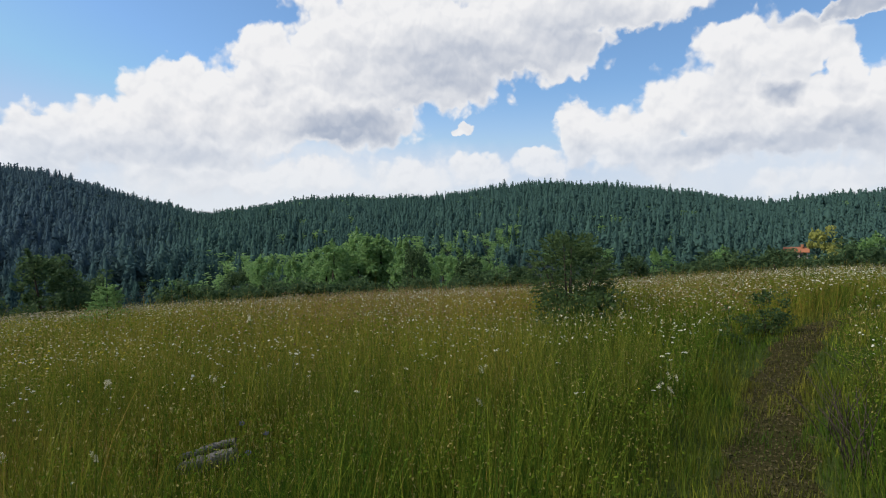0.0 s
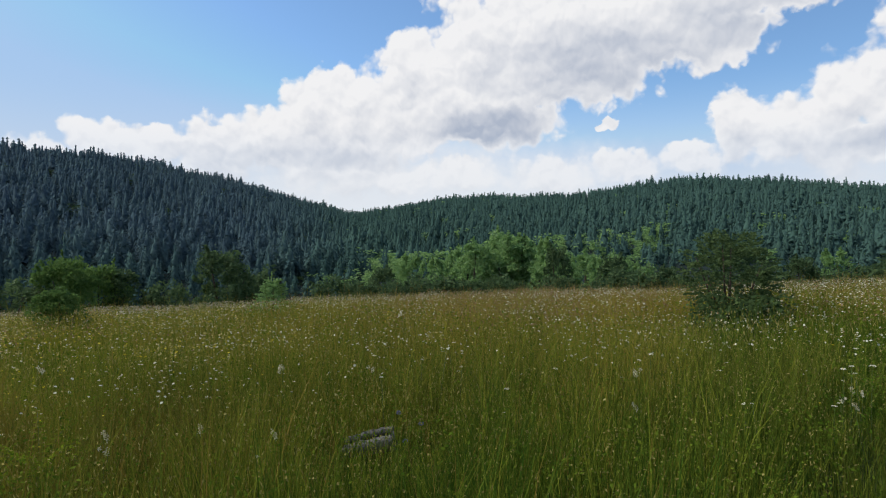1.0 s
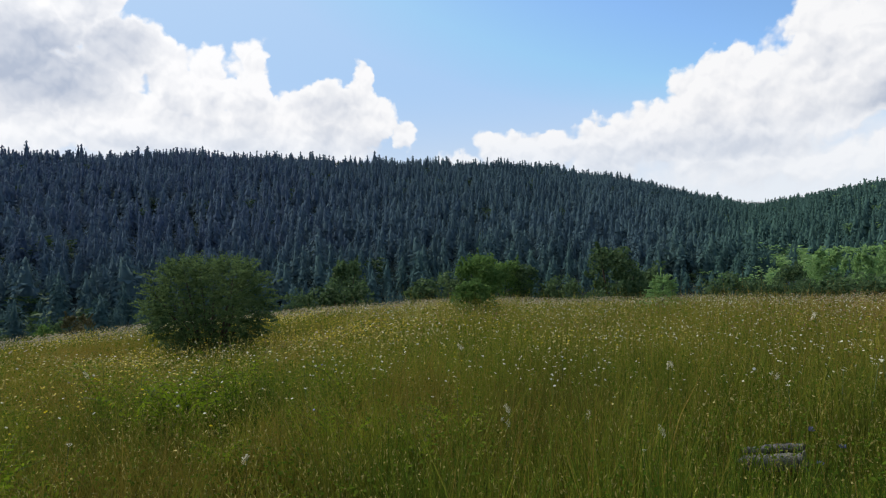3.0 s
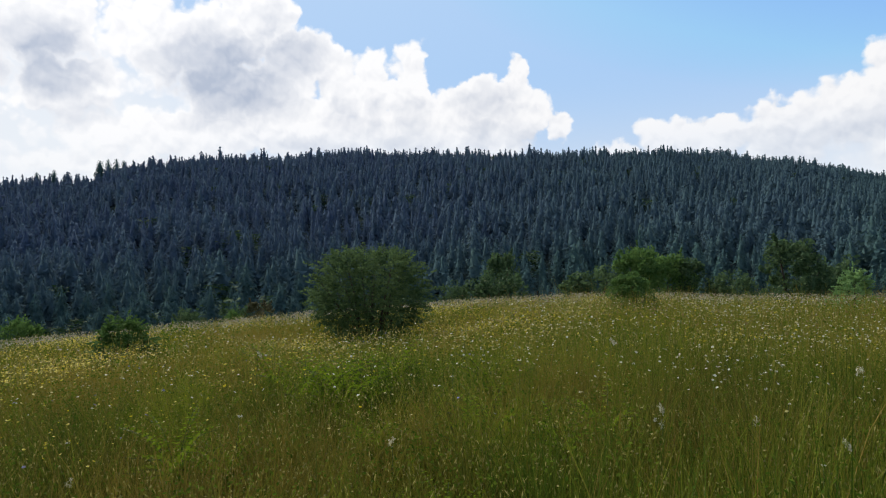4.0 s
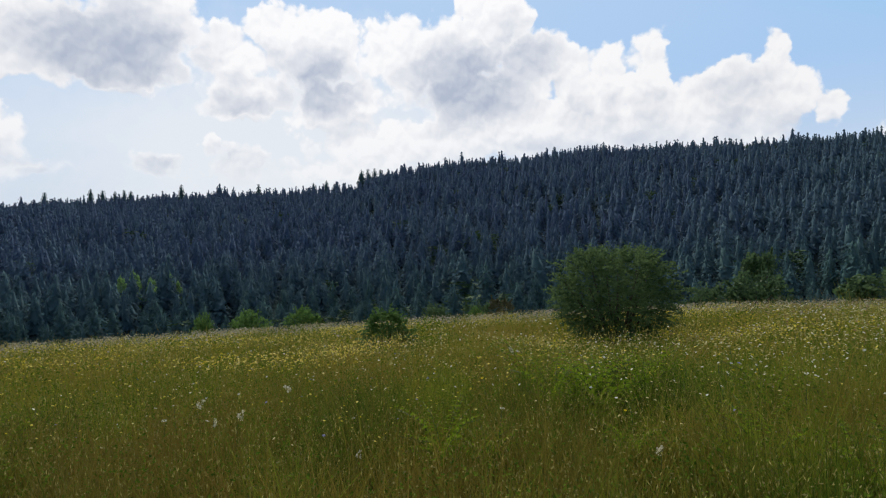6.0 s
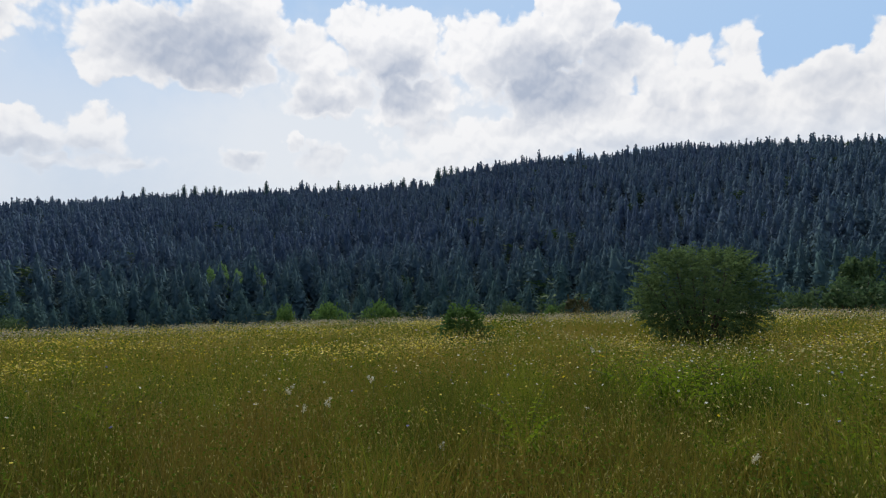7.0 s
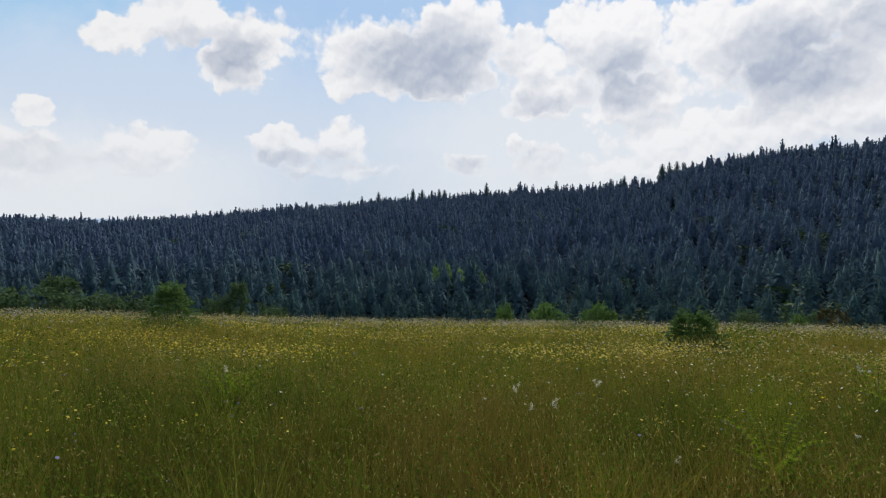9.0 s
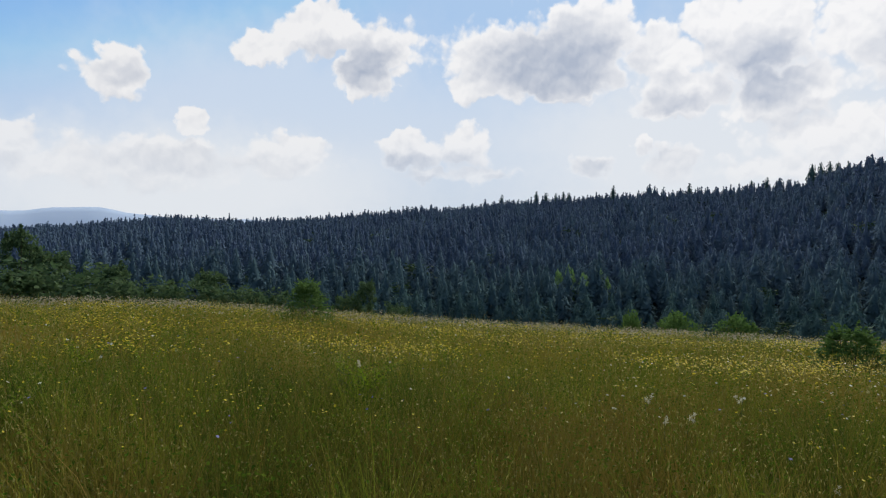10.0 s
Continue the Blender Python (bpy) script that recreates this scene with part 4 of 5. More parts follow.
def grass(name, spots, mat, tall, wide, lean, label, tint, hue, joints=True):
    """Blades of grass as one mesh, each a tapered, bent strip."""
    n = len(spots)
    z = land(spots[:, 0], spots[:, 1]) - 0.02
    foot = np.stack([spots[:, 0], spots[:, 1], z], 1)
    a, b = RNG.uniform(0, 2 * np.pi, n), RNG.uniform(0, 2 * np.pi, n)
    side = np.stack([np.cos(a), np.sin(a), 0 * a], 1) * (wide / 2)[:, None]
    tip = np.stack([np.cos(b) * lean, np.sin(b) * lean, np.ones(n)], 1) * tall[:, None]
    if joints:
        mid = foot + tip * (0.45, 0.45, 0.6)
        v = np.stack([foot - side, foot + side, mid + side * 0.8, mid - side * 0.8, foot + tip], 1).reshape(-1, 3)
        q = np.arange(n)[:, None] * 5
        f = np.concatenate([q + (0, 1, 2), q + (0, 2, 3), q + (3, 2, 4)])
        k = 5
    else:
        v = np.stack([foot - side, foot + side, foot + tip], 1).reshape(-1, 3)
        f = np.arange(n)[:, None] * 3 + (0, 1, 2)
        k = 3
    tagged(new(name, mesh_of(name, v, f, mat, np.repeat(tint, k), np.repeat(hue, k))), label, "grass", kind="stuff")


def scatter(n, r0, r1, a0=-48, a1=168):
    r = np.sqrt(RNG.uniform(r0 * r0, r1 * r1, n))
    a = np.radians(RNG.uniform(a0, a1, n))
    return np.stack([-np.sin(a) * r, np.cos(a) * r], 1)


# where the sward is thin and short: x, y, inner and outer reach
BARE = [(*at_polar(67.8, 13.0)[:2], 1.7, 3.4), (*at_polar(-11.3, 11.2)[:2], 0.7, 1.8), (*at_polar(88.0, 14.0)[:2], 0.8, 2.0)]


def sward(x, y):
    """How much of its full height the grass reaches."""
    out = 1.0
    for bx, by, r0, r1 in BARE:
        out = out * (0.45 + 0.55 * ease((np.hypot(x - bx, y - by) - r0) / (r1 - r0)))
    return out


def meadow(name, n, r0, r1, tall, wide, label, a0=-48, a1=168, joints=True):
    s = scatter(n, r0, r1, a0, a1)
    x, y = s.T
    d = track_distance(x, y)
    # the second verge beyond the track is shorter; the track itself keeps only stubble
    keep = (d > 0.27 + 0.07 * waves(x, y, 0.8, 90)) | (RNG.uniform(size=n) < np.where(d < 0.2, 0.65, 0.85))
    s, d = s[keep], d[keep]
    x, y = s.T
    n = len(s)
    patch = waves(x, y, 3.5, 61)
    h = RNG.normal(tall, tall * 0.3, n).clip(tall * 0.2, tall * 1.6) * (1 + 0.32 * waves(x, y, 1.1, 62) + 0.08 * patch + 0.28 * waves(x, y, 0.4, 78))
    h *= np.where(d < 0.25, 0.16, 0.22 + 0.78 * ease((d - 0.25) / 1.0))
    straw = RNG.uniform(size=n) < 0.07 + 0.08 * np.clip(patch, -0.5, 1)
    az = np.degrees(np.arctan2(-x, y))
    far = np.hypot(x, y)
    # a lush green near the track, a dry tan sweep farther out
    lush = ease((2 - az) / 14) * ease((14 - far) / 8)
    dry = np.exp(-((az - 6) / 20) ** 2) * ease((far - 9) / 6)
    # tint rises with distance, painting in the brightness of sunlit grass tops
    t = np.clip(0.25 + 0.26 * np.exp(-((az - 14) / 20) ** 2) * ease((far - 3) / 4) - 0.22 * lush + 0.26 * ease((np.hypot(x, y) - 4.5) / 9) + 0.26 * patch + 0.30 * waves(x, y, 0.7, 63) + RNG.normal(0, 0.34, n), 0, 1)
    hue = np.where(straw, RNG.uniform(0.6, 1.0, n), np.clip(0.14 + 0.20 * ease((az - 40) / 35) + 0.22 * waves(x, y, 6.0, 64) + RNG.normal(0, 0.1, n), 0, 0.6))
    hue = np.clip(hue * (1 - 0.6 * lush) + 0.40 * dry + 0.12 * np.exp(-((az - 12) / 14) ** 2) * ease((far - 3) / 3) + 0.08 * ease((-8 - az) / 10) * ease((far - 9) / 4) + np.where(d < 0.34, 0.12, 0), 0, 1)
    # rust-brown blades near the path, golden drifts farther off, and darker green pools
    rusty = ease((az - 60) / 25) * (0.35 + 0.65 * ease((122 - az) / 22)) * ease((9 - far) / 4) * np.clip(0.55 + 0.8 * waves(x, y, 1.6, 68), 0, 1)
    gold = ease((az - 25) / 25) * ease((far - 6.5) / 3) * ease((24 - far) / 8) * np.clip(0.5 + 0.9 * waves(x, y, 3.2, 69), 0, 1)
    pool = np.clip(waves(x, y, 1.9, 70) - 0.35, 0, 1)
    hue = np.clip(hue + 0.15 * rusty + 0.17 * gold - 0.4 * pool, 0, 1)
    # tint also lowered or raised by azimuth and distance to fit the camera's view
    t = np.clip(t - 0.17 * rusty - 0.26 * ease((az - 88) / 24) * ease((10 - far) / 4) - 0.2 * ease((-22 - az) / 8) * ease((9 - far) / 3) - 0.3 * ease((-14 - az) / 8) * ease((far - 6.5) / 3) + 0.16 * waves(x, y, 0.42, 78) + 0.50 * gold - 0.42 * pool + 0.14 * ease((az - 25) / 25) * ease((far - 6) / 4), 0, 1)
    # fresh lime-green tufts in the shorter sward
    lime = np.clip(waves(x, y, 1.3, 85) - 0.35, 0, 1) * ease((az - 35) / 15) * ease((11 - far) / 3)
    t, hue = np.clip(t + 1.0 * lime, 0, 1), np.clip(hue - 0.9 * lime, 0, 1)
    h = np.where(straw, h * 1.2, h) * sward(x, y) * (1 - 0.15 * ease((az - 35) / 30))
    # kept short round the old log so that the camera sees it
    h *= 0.3 + 0.7 * ease((np.hypot(x + 1.52, y - 4.1) - 0.35) / 0.4)
    w = wide * RNG.uniform(0.6, 1.4, n) * np.where(straw, 0.55, 1.0)
    bent = 1 + 0.5 * ease((az - 35) / 30)
    grass(name, s, GRASS, h, w, RNG.uniform(0.08, 0.6, n) ** 1.3 * bent, label, t, hue, joints)


meadow("meadow_grass", 120000, 1.3, 7.0, 0.50, 0.0050, "tall uncut yellow-green meadow grass")
meadow("meadow_grass", 150000, 7.0, 17.0, 0.50, 0.013, "tall uncut yellow-green meadow grass", joints=False)
meadow("meadow_grass", 130000, 17.0, 48.0, 0.45, 0.024, "tall uncut meadow grass running to the brow", joints=False)
meadow("meadow_grass", 60000, 1.3, 12.0, 0.5, 0.010, "tall uncut meadow grass behind the path", 168, 312, False)
meadow("meadow_grass", 40000, 12.0, 36.0, 0.5, 0.03, "tall uncut meadow grass behind the path", 168, 312, False)
meadow("meadow_grass", 3500, 0.35, 1.3, 0.28, 0.006, "shorter trodden grass beside the track", -180, 180, False)


def bits(name, n, r0, r1, size, mat, label, low, high, flat, on_track=False, pick=None):
    """Small loose leaves or seed heads among the grass, as one mesh."""
    s = scatter(n, r0, r1)
    d = track_distance(*s.T)
    s = s[d < 0.3] if on_track else s[d > 0.5]
    if pick:
        s = s[RNG.uniform(size=len(s)) < pick(np.degrees(np.arctan2(-s[:, 0], s[:, 1])), np.hypot(*s.T))]
    z = land(*s.T) + RNG.uniform(low, high, len(s)) * (1 + 0.2 * waves(*s.T, 1.3, 62)) * sward(*s.T)
    v, f = leaf_cloud(np.column_stack([s, z]), size, RNG, flat)
    t = np.clip(0.4 + 0.25 * waves(*s.T, 2.0, 66) + RNG.normal(0, 0.25, len(s)), 0, 1)
    tagged(new(name, mesh_of(name, v, f, mat, np.repeat(t, 4))), label, "grass", kind="stuff")


def seeds(name, n, r0, r1, size, label):
    """Upright slender seed heads above the grass."""
    s = scatter(n, r0, r1)
    s = s[(track_distance(*s.T) > 0.6) & (RNG.uniform(size=len(s)) < np.clip(0.55 + 0.5 * waves(*s.T, 3.0, 67), 0.1, 1))]
    m = len(s)
    z = land(*s.T) + 0.5 * RNG.uniform(0.8, 1.45, m) * sward(*s.T)
    a = RNG.uniform(0, 6.28, m)
    side = np.stack([np.cos(a), np.sin(a), 0 * a], 1) * size * 0.22
    up = np.stack([RNG.normal(0, 0.3, m), RNG.normal(0, 0.3, m), np.ones(m)], 1) * (size * RNG.uniform(0.7, 1.5, m))[:, None]
    c = np.column_stack([s, z])
    v = np.stack([c - up, c + side, c + up, c - side], 1).reshape(-1, 3)
    q = np.arange(m)[:, None] * 4
    tagged(new(name, mesh_of(name, v, np.concatenate([q + (0, 1, 2), q + (0, 2, 3)]), SEED, np.repeat(RNG.uniform(0, 1, m), 4))), label, "grass", kind="stuff")


bits("meadow_herbs", 90000, 1.8, 9.0, 0.012, HERB, "small green herb leaves among the grass", 0.22, 0.60, 0.3)
bits("meadow_herbs", 80000, 9.0, 22.0, 0.021, HERB, "small green herb leaves among the grass", 0.3, 0.60, 0.3)
seeds("seed_heads", 34000, 1.8, 8.0, 0.011, "brownish seed heads standing over the grass")
seeds("seed_heads", 56000, 7.0, 22.0, 0.026, "brownish seed heads standing over the grass")
bits("grass_tips", 62000, 1.8, 9.0, 0.0075, SEED, "pale grass tips and florets", 0.3, 0.66, 0.2)
bits("grass_tips", 70000, 9.0, 22.0, 0.014, SEED, "pale grass tips and florets", 0.36, 0.66, 0.2)
bits("sorrel_heads", 190000, 7.0, 26.0, 0.018, SORREL, "reddish brown sorrel and grass heads in a hazy sweep", 0.42, 0.66, 0.1,
     pick=lambda az, r: np.clip(np.exp(-((az - 4) / 15) ** 2) + 0.5 * np.exp(-((az + 22) / 7) ** 2) + 0.22 * np.exp(-((az - 48) / 16) ** 2), 0, 1) * ease((r - 7) / 5))
bits("straw_litter", 300000, 1.8, 12.0, 0.012, STRAW, "dead straw littering the trodden track", 0.015, 0.04, 0.9, True)

# ---- flowers ----


def disc_heads(spots, z, size, petals, tilt=0.35):
    """Flat flower heads, each a small fan of petals."""
    n = len(spots)
    up = np.stack([RNG.normal(0, tilt, n), RNG.normal(0, tilt, n), np.ones(n)], 1)
    up /= np.linalg.norm(up, axis=1)[:, None]
    a = np.cross(up, (0.3, 0.9, 0.1))
    a /= np.linalg.norm(a, axis=1)[:, None]
    b = np.cross(up, a)
    c = np.stack([spots[:, 0], spots[:, 1], z], 1)
    t = np.arange(petals) * 2 * np.pi / petals
    ring = c[:, None] + (size[:, None] * RNG.uniform(0.75, 1.15, (n, petals)))[..., None] * (np.cos(t)[None, :, None] * a[:, None] + np.sin(t)[None, :, None] * b[:, None])
    v = np.concatenate([c[:, None] + up[:, None] * (size * 0.25)[:, None, None], ring], 1).reshape(-1, 3)
    q = (np.arange(n) * (petals + 1))[:, None, None]
    f = np.array([(0, 1 + j, 1 + (j + 1) % petals) for j in range(petals)])[None] + q
    return v, f.reshape(-1, 3)


def flower_field(name, n, r0, r1, size, mat, label, bias, a0=-46, a1=166, petals=6, high=0.52, clump=3.0, seed=71, sharp=0.0, tilt=0.5):
    s = scatter(n * 4, r0, r1, a0, a1)
    az = np.degrees(np.arctan2(-s[:, 0], s[:, 1]))
    want = bias(az, np.hypot(*s.T)) * np.clip(0.5 + 0.9 * waves(s[:, 0], s[:, 1], clump, seed) - sharp, 0.02, 1)
    s = s[(RNG.uniform(size=len(s)) < want) & (track_distance(*s.T) > 0.6)][:n]
    z = land(*s.T) + high * RNG.uniform(0.8, 1.15, len(s)) * sward(*s.T)
    v, f = disc_heads(s, z, size * RNG.uniform(0.6, 1.3, len(s)), petals, tilt)
    tagged(new(name, mesh_of(name, v, f, mat)), label, "flowers", kind="stuff")


def to_right(az, r):
    return np.interp(az, [-40, 0, 35, 55, 75, 100, 140], [1.0, 0.9, 0.65, 0.35, 0.15, 0.08, 0.06])


def to_left(az, r):
    return np.interp(az, [-10, 25, 45, 60, 90, 130, 160], [0.03, 0.06, 0.3, 0.8, 0.9, 1.0, 0.9])


flower_field("white_flowers", 6500, 5.0, 16.0, 0.0115, WHITE, "scattered small white meadow flowers", to_right, high=0.62)
flower_field("white_flowers", 9000, 16.0, 40.0, 0.024, WHITE, "band of white meadow flowers along the brow", to_right, clump=5.0, high=0.52)
flower_field("white_flowers", 3600, 12.0, 30.0, 0.020, WHITE, "thick white flowers on the rise", lambda az, r: ease((14 - az) / 16), -40, 14, clump=4.0, seed=76, high=0.55)
flower_field("yellow_flowers", 2000, 3.8, 10.0, 0.008, YELLOW, "scattered small yellow meadow flowers", to_left, clump=2.5, seed=73, high=0.64, sharp=0.15)
flower_field("cream_flowers", 2600, 5.0, 13.0, 0.0105, CREAM, "clusters of cream flowers in the mixed grass", lambda az, r: np.exp(-((az - 48) / 28) ** 2), clump=1.5, seed=92, high=0.6, sharp=0.35)
flower_field("yellow_flowers", 34000, 7.5, 22.0, 0.0165, YELLOW, "drifts of yellow flowers across the meadow", to_left, petals=5, clump=4.5, seed=69, high=0.54, sharp=0.30, tilt=0.35)
flower_field("yellow_flowers", 900, 5.0, 8.5, 0.012, YELLOW, "cluster of yellow flowers among green herbs", lambda az, r: np.exp(-((az - 76) / 6) ** 2 - ((r - 6.8) / 1.2) ** 2), clump=1.0, seed=77, high=0.6)
flower_field("pale_seed_heads", 45000, 12.0, 44.0, 0.029, SEED_PALE, "pale feathery seed heads along the brow", lambda az, r: (0.05 + 0.95 * ease((r - 13) / 10)) * np.interp(az, [5, 35], [0.3, 1.0]), petals=4, high=0.60)
flower_field("pale_flowers", 16000, 7.0, 20.0, 0.014, PALE, "drifts of pale yellow flowers across the meadow", lambda az, r: np.exp(-((az - 55) / 38) ** 2), clump=2.2, seed=79, high=0.56, petals=5, sharp=0.3)
flower_field("pale_flowers", 700, 4.0, 8.0, 0.010, PALE, "scattered pale yellow flowers in the near grass", lambda az, r: np.exp(-((az - 62) / 40) ** 2), clump=1.2, seed=80, high=0.55, petals=5, sharp=0.2)
flower_field("yellow_flowers", 1300, 9.0, 15.0, 0.015, YELLOW, "thick patch of yellow flowers below the brow", lambda az, r: np.exp(-((az - 125) / 5) ** 2 - ((r - 12) / 1.3) ** 2), clump=1.0, seed=89, high=0.58, petals=5)
flower_field("blue_flowers", 200, 2.5, 9.0, 0.011, BLUE, "a few small blue meadow flowers", lambda az, r: np.interp(az, [30, 60, 120, 160], [0.0, 0.3, 0.8, 1.0]), clump=2.0, seed=75, high=0.58, sharp=0.2)


def umbel(seed, size=0.045):
    """A white umbel on a thin stem: spokes with small flat heads."""
    r = np.random.default_rng(seed)
    ob = thing("white_umbel", (0, 0, 0), "white umbel flower on a thin green stem in the grass", "flower", "white umbels in the near grass")
    h = 0.62
    bend = r.normal(0, 0.03, 2)
    v, f = tube([(0, 0, -0.03), (bend[0] * 0.4, bend[1] * 0.4, h * 0.5), (bend[0], bend[1], h)], (0.003, 0.0025, 0.002), 4)
    part("stem", mesh_of("umbel_stem", v, f, STEM), ob)
    n = 13
    a = r.uniform(0, 6.28, n)
    q = size * np.sqrt(r.uniform(0.02, 1, n))
    s = np.stack([bend[0] + np.cos(a) * q, bend[1] + np.sin(a) * q], 1)
    v, f = disc_heads(s, h + 0.012 - q * 0.15 + r.normal(0, 0.003, n), np.full(n, size * 0.30), 6)
    part("flower_head", mesh_of("umbel_head", v, f, WHITE), ob)
    return ob


def plume(seed):
    """A cream feathery flower spray on an upright stem."""
    r = np.random.default_rng(seed)
    ob = thing("cream_plume", (0, 0, 0), "cream feathery flower spray standing above the grass", "flower", "cream sprays in the near grass")
    h = 0.70
    v, f = tube([(0, 0, -0.03), (0.01, 0.0, h * 0.5), (0.0, 0.015, h)], (0.004, 0.003, 0.002), 4)
    part("stem", mesh_of("plume_stem", v, f, STEM), ob)
    for k in range(3):
        c = np.array([r.normal(0, 0.020), r.normal(0, 0.020), h - 0.05 + 0.022 * k])
        cloud = r.normal(0, 1, (44, 3)) * (0.008, 0.008, 0.011)
        v, f = leaf_cloud(c + cloud, 0.0075, r)
        part("flower_head", mesh_of("plume_head", v, f, CREAM), ob)
    return ob


def daisy(seed):
    """A white daisy with a yellow eye."""
    r = np.random.default_rng(seed)
    ob = thing("daisy", (0, 0, 0), "white daisy with a yellow centre in the grass", "flower", "daisies in the near grass")
    h = 0.55
    v, f = tube([(0, 0, -0.03), (0.012, 0.0, h * 0.5), (0.0, 0.0, h)], (0.0025, 0.002, 0.0015), 4)
    part("stem", mesh_of("daisy_stem", v, f, STEM), ob)
    vs, fs = [], []
    for k in range(12):
        a = k * 2 * math.pi / 12 + r.normal(0, 0.05)
        c, s = math.cos(a), math.sin(a)
        rot = lambda u, w, z: (c * u - s * w, s * u + c * w, h + z)
        vs.append(np.array([rot(0.005, 0, 0.002), rot(0.018, 0.006, 0.002), rot(0.030, 0.0, -0.004), rot(0.018, -0.006, 0.002)]))
        fs.append(np.array([(0, 1, 2), (0, 2, 3)]))
    v, f = joined(zip(vs, fs))
    head = part("petals", mesh_of("daisy_petals", v, f, WHITE), ob)
    v, f = disc_heads(np.array([(0.0, 0.0)]), np.array([h + 0.004]), np.array([0.008]), 8, 0.0)
    part("eye", mesh_of("daisy_eye", v, f, YELLOW), head, "yellow centre")
    return ob


def herb(seed):
    """A leafy bright green plant: arching stalks with paired leaflets."""
    r = np.random.default_rng(seed)
    ob = thing("leafy_herb", (0, 0, 0), "bright green leafy herb clump in the meadow", "plant", "leafy herbs in the meadow")
    leaves = []
    for k in range(20):
        a, lift = r.uniform(0, 6.28), r.uniform(0.35, 0.8)
        d = np.array([math.cos(a), math.sin(a), 0])
        pts = [np.array([0, 0, -0.02]) + d * 0.30 * t * t + np.array([0, 0, lift * (t - 0.28 * t ** 3)]) for t in np.linspace(0, 1, 5)]
        part("stalk", mesh_of("herb_stalk", *tube(pts, np.linspace(0.004, 0.0015, 5), 3), STEM), ob)
        side = np.array([-d[1], d[0], 0])
        for t in np.linspace(0.3, 1.0, 12):
            p = np.array([0, 0, 0]) + d * 0.30 * t * t + np.array([0, 0, lift * (t - 0.28 * t ** 3)])
            for sgn in (-1, 1):
                l = 0.075 * (1.25 - t)
                o = side * sgn * l + d * l * 0.4 - np.array([0, 0, l * 0.25])
                w = d * l * 0.28
                leaves.append((np.array([p, p + o * 0.5 + w, p + o, p + o * 0.5 - w]), np.array([(0, 1, 2), (0, 2, 3)])))
    v, f = joined(leaves)
    part("leaves", mesh_of("herb_leaves", v, f, FRESH, RNG.uniform(0.25, 0.85, len(v))), ob)
    return ob


def sow(kinds, places, scale=1.0):
    """The first of each kind goes to the first places, copies to the others. places: az, r, size."""
    for k, (az, r, s) in enumerate(places):
        s *= scale
        ob = kinds[k % len(kinds)]
        m = pose(*at_polar(az, r), RNG.normal(0, 5), RNG.normal(0, 5), RNG.uniform(0, 360)) @ Matrix.Scale(s, 4)
        if k < len(kinds):
            ob.matrix_basis = m
        else:
            place_copy(ob, m)


def strewn(n, r0, r1, bias, size=(0.75, 1.2)):
    out = []
    while len(out) < n:
        az, r = RNG.uniform(-42, 160), math.sqrt(RNG.uniform(r0 * r0, r1 * r1))
        x, y, _ = at_polar(az, r)
        if RNG.uniform() < bias(az, r) and track_distance(np.array([x]), np.array([y]))[0] > 0.6:
            out.append((az, r, RNG.uniform(*size)))
    return out


sow([umbel(81, 0.017), umbel(82, 0.013), umbel(83, 0.021)], [(-12.4, 4.4, 0.9), (-13.6, 4.35, 0.85), (-19.6, 5.3, 1.0), (-20.4, 5.4, 0.9), (-19.0, 5.2, 0.85)] + strewn(60, 3.6, 9.0, to_right))
sow([plume(84), plume(85)], [(-4.0, 5.2, 0.85), (-3.8, 4.5, 0.7), (101.0, 5.2, 0.85), (102.6, 5.1, 0.8), (103.5, 5.9, 0.85), (65.2, 4.0, 0.75), (90.4, 4.3, 0.6), (42.6, 4.3, 0.8), (42.2, 4.1, 0.75), (35.5, 4.2, 0.8), (96.8, 6.2, 0.85), (29.5, 3.9, 0.8)]
    + [(-11.3 + RNG.normal(-1.0, 3.2), RNG.uniform(9.2, 11.0), RNG.uniform(0.55, 0.8)) for _ in range(20)] + [(-19.5 + RNG.normal(0, 0.8), RNG.uniform(4.9, 5.8), RNG.uniform(0.5, 0.65)) for _ in range(4)]
    + strewn(6, 5.5, 10.0, lambda az, r: 0.7), 0.98)
sow([daisy(86)], strewn(34, 3.6, 8.5, to_right, (0.6, 0.95)))
sow([herb(87), herb(88)], [(128.5, 6.6, 1.05), (127.4, 6.9, 0.95), (71.2, 6.2, 1.1), (69.5, 6.0, 1.05), (73.0, 6.5, 1.1), (67.5, 6.4, 1.0), (70.4, 6.8, 1.1), (60.0, 3.3, 0.6), (83.5, 4.8, 0.95), (56.0, 6.2, 1.0), (65.0, 7.2, 1.1), (76.0, 7.6, 1.1)] + [(RNG.uniform(47, 74), RNG.uniform(4.2, 8.0), RNG.uniform(0.55, 0.85)) for _ in range(26)] + [(117.0, 6.2, 0.9), (118.5, 6.5, 0.85), (130.0, 7.2, 0.9), (79.0, 4.6, 0.7)] + strewn(20, 4.5, 12.0, to_left, (0.6, 0.95)), 1.26)


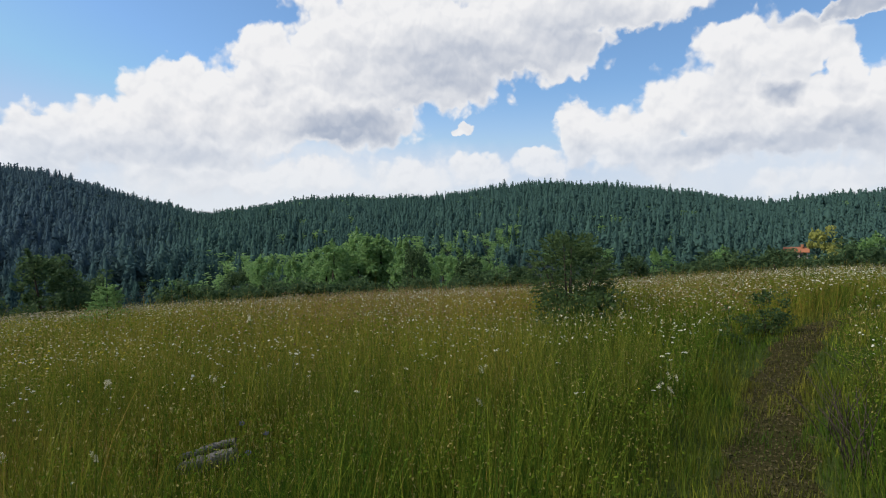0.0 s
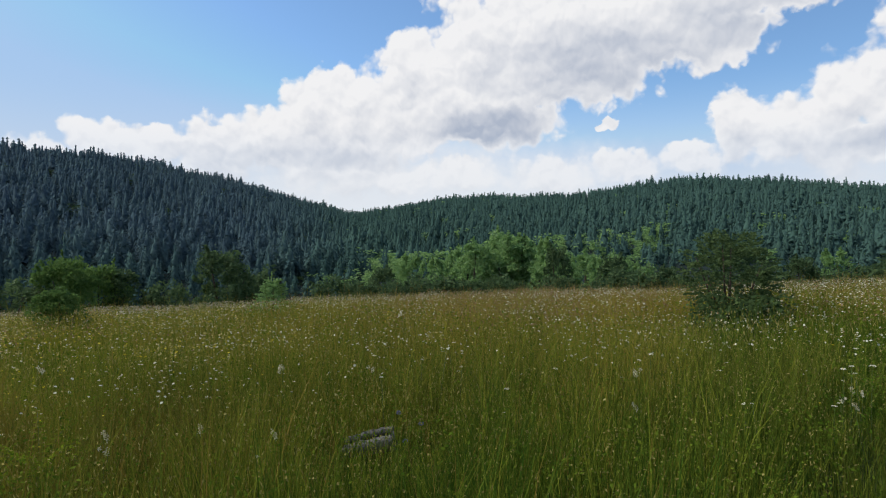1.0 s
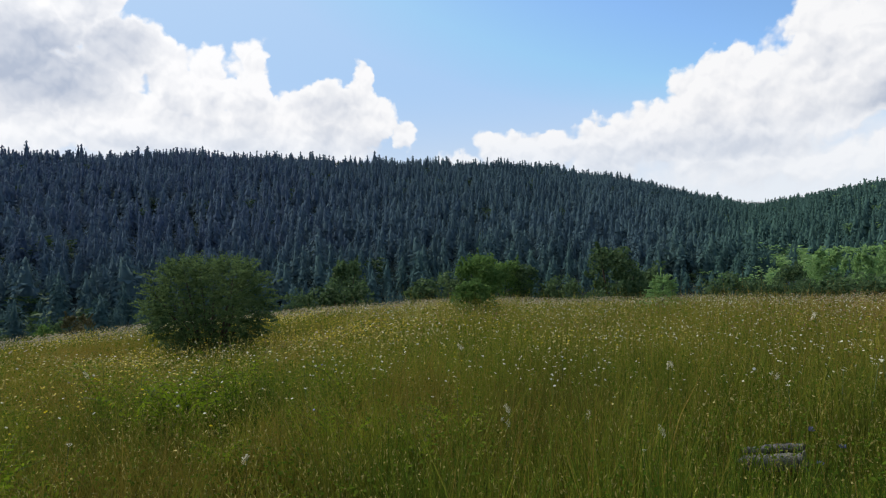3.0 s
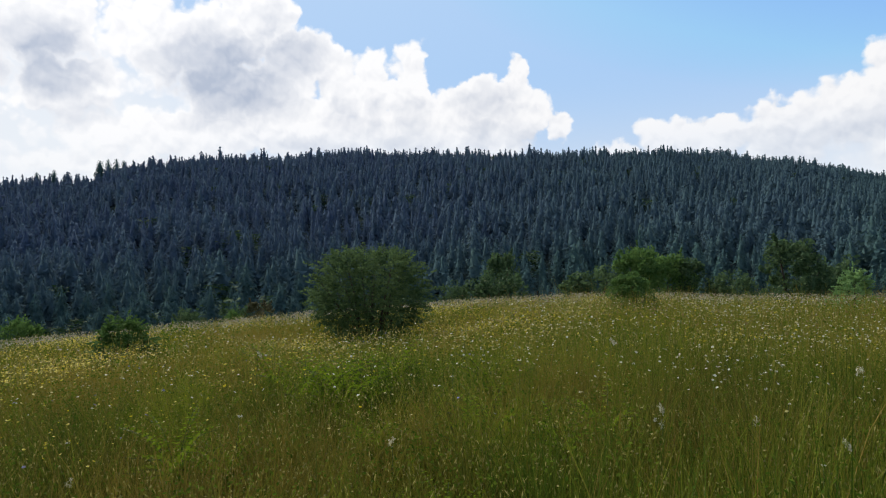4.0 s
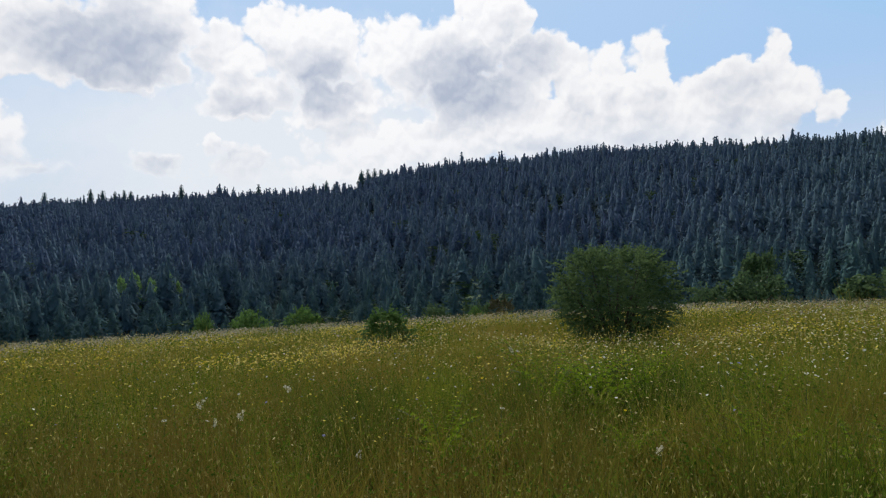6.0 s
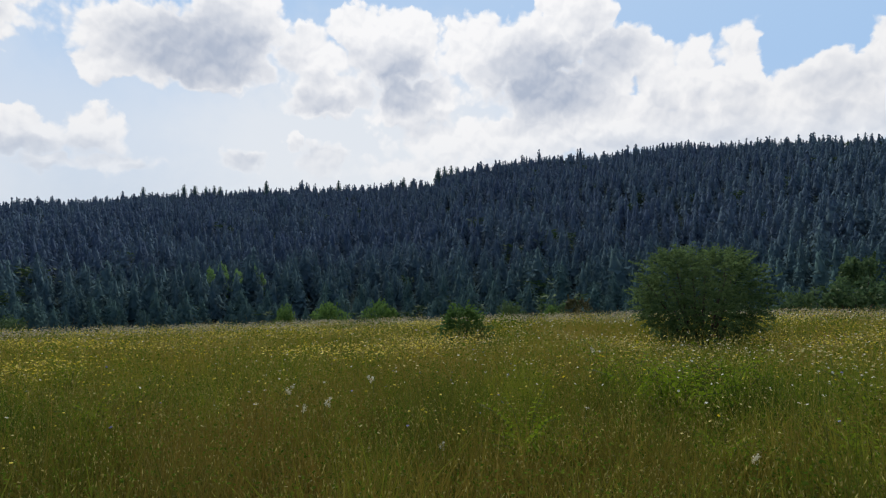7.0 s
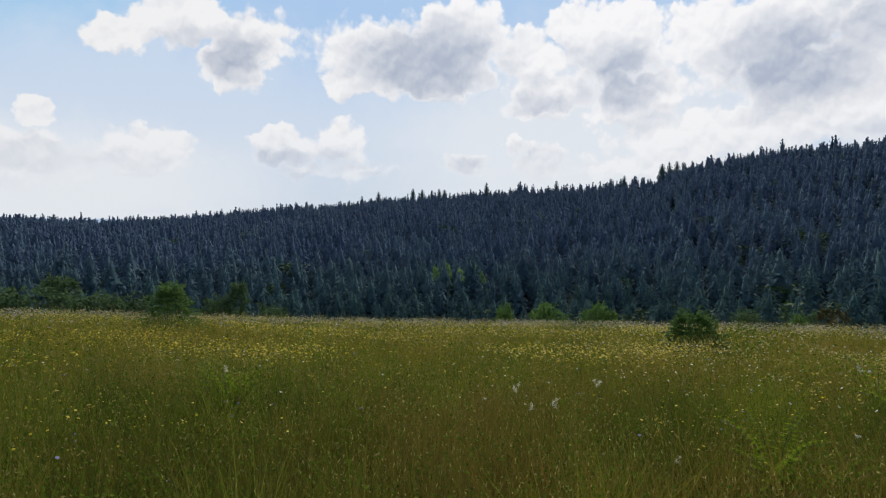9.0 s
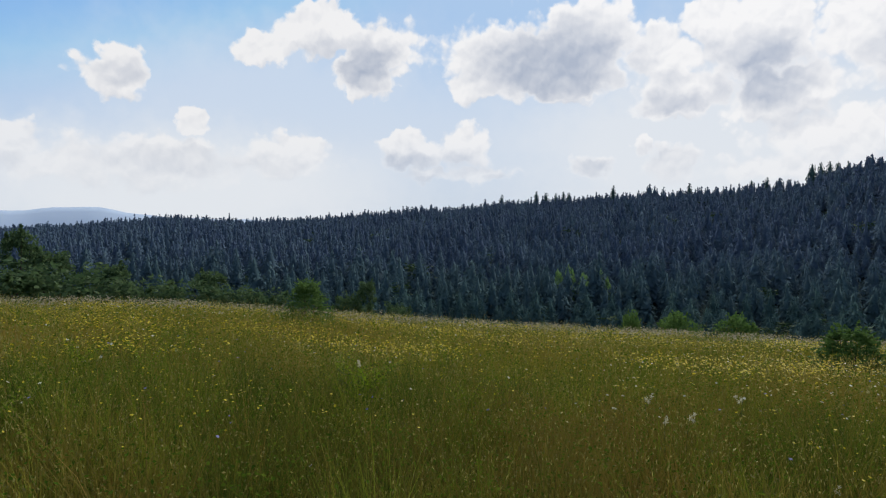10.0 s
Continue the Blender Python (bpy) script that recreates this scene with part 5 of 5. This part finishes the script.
def build_log():
    """A weathered hollow log, split open along its top, its grey end rising out of the grass."""
    ob = thing("old_log", (0, 0, 0), "weathered grey hollow log lying tilted in the grass", "log")
    r = np.random.default_rng(91)
    # section: outer shell from rim to rim, then the hollow back again
    outer = [(math.sin(a) * 0.105, -math.cos(a) * 0.10) for a in np.linspace(-2.35, 2.35, 12)]
    inner = [(math.sin(a) * 0.066, -math.cos(a) * 0.062) for a in np.linspace(2.2, -2.2, 10)]
    ring = np.array(outer + inner)
    n, k = 14, len(ring)
    v = []
    for i in range(n):
        u = i / (n - 1)
        wob = ring * (0.75 + 0.25 * u + 0.05 * math.sin(5 * u)) + r.normal(0, 0.0035, ring.shape)
        edge = r.normal(0, 0.016, k) if i in (0, n - 1) else np.zeros(k)
        v.append(np.column_stack([u * 0.36 - 0.18 + edge, wob]))
    v = np.concatenate(v)
    f = [(i * k + j, i * k + (j + 1) % k, (i + 1) * k + (j + 1) % k, (i + 1) * k + j) for i in range(n - 1) for j in range(k)]
    # rims tinted palest; the hollow's shade is painted in as the darkest tint
    tint = np.tile(np.where((np.arange(k) < 2) | (np.arange(k) > k - 2) | ((np.arange(k) > 9) & (np.arange(k) < 13)), 1.0, np.where(np.arange(k) >= 12, 0.0, 0.6)), n)
    part("shell", mesh_of("log_shell", v, np.array(f), LOG_WOOD, tint), ob)
    for end in (0, n - 1):
        c = v[end * k:(end + 1) * k]
        quads = [(j, j + 1, k - 2 - round(j * 9 / 11), k - 1 - round(j * 9 / 11)) for j in range(11)]
        part("end_grain", mesh_of("log_end", c + (0.003 if end else -0.003, 0, 0), np.array(quads), LOG_WOOD, np.full(k, 0.55)), ob)
    for x, y, tall in ((0.14, -0.09, 0.055), (0.18, 0.02, 0.04)):
        tv, tf = tube([(x, y, -0.02), (x + 0.012, y - 0.008, tall * 0.6), (x + 0.02, y - 0.004, tall)], (0.016, 0.011, 0.003), 5)
        part("splinter", mesh_of("log_splinter", tv, tf, LOG_WOOD, np.full(len(tv), 0.9)), ob)
    x, y, z = at_polar(20.6, 4.75)
    ob.matrix_basis = pose(x, y, z + 0.165, 13, -14, 8)


build_log()


def scabious(az, r, tall):
    """A pale violet round flower head on a thin stem."""
    ob = thing("scabious", at_polar(az, r), "pale violet round scabious flower beside the old log", "flower", "violet flowers by the log")
    v, f = tube([(0, 0, -0.03), (0.01, 0, tall * 0.5), (0, 0, tall)], (0.0025, 0.002, 0.0015), 4)
    part("stem", mesh_of("scabious_stem", v, f, STEM), ob)
    c = RNG.normal(0, 1, (70, 3))
    c = c / np.linalg.norm(c, axis=1)[:, None] * (0.017, 0.017, 0.012) + (0, 0, tall)
    v, f = leaf_cloud(c, 0.008, RNG)
    part("flower_head", mesh_of("scabious_head", v, f, BLUE), ob)


scabious(17.4, 4.55, 0.22)
scabious(15.9, 4.7, 0.30)
scabious(17.9, 4.9, 0.34)


def dry_stalks(az, r, n, tall, seed):
    """A clump of dark dead stalks leaning over."""
    g = np.random.default_rng(seed)
    ob = thing("dry_stalks", at_polar(az, r), "clump of dark dead stalks leaning over in the verge", "plant", "dead stalks in the verge")
    for k in range(n):
        a, q = g.uniform(0, 6.28), g.uniform(0, 0.14)
        x, y = math.cos(a) * q, math.sin(a) * q
        lean = g.normal(0, 0.16, 2) + (-0.1, 0.04)
        h = tall * g.uniform(0.6, 1.1)
        v, f = tube([(x, y, -0.03), (x + lean[0] * 0.4, y + lean[1] * 0.4, h * 0.55), (x + lean[0], y + lean[1], h)], (0.004, 0.003, 0.0015), 4)
        part("stalk", mesh_of("dry_stalk", v, f, BARK), ob)


dry_stalks(-33.6, 4.6, 16, 0.5, 95)
dry_stalks(-32.4, 5.3, 14, 0.48, 96)
dry_stalks(-34.5, 6.6, 10, 0.5, 97)
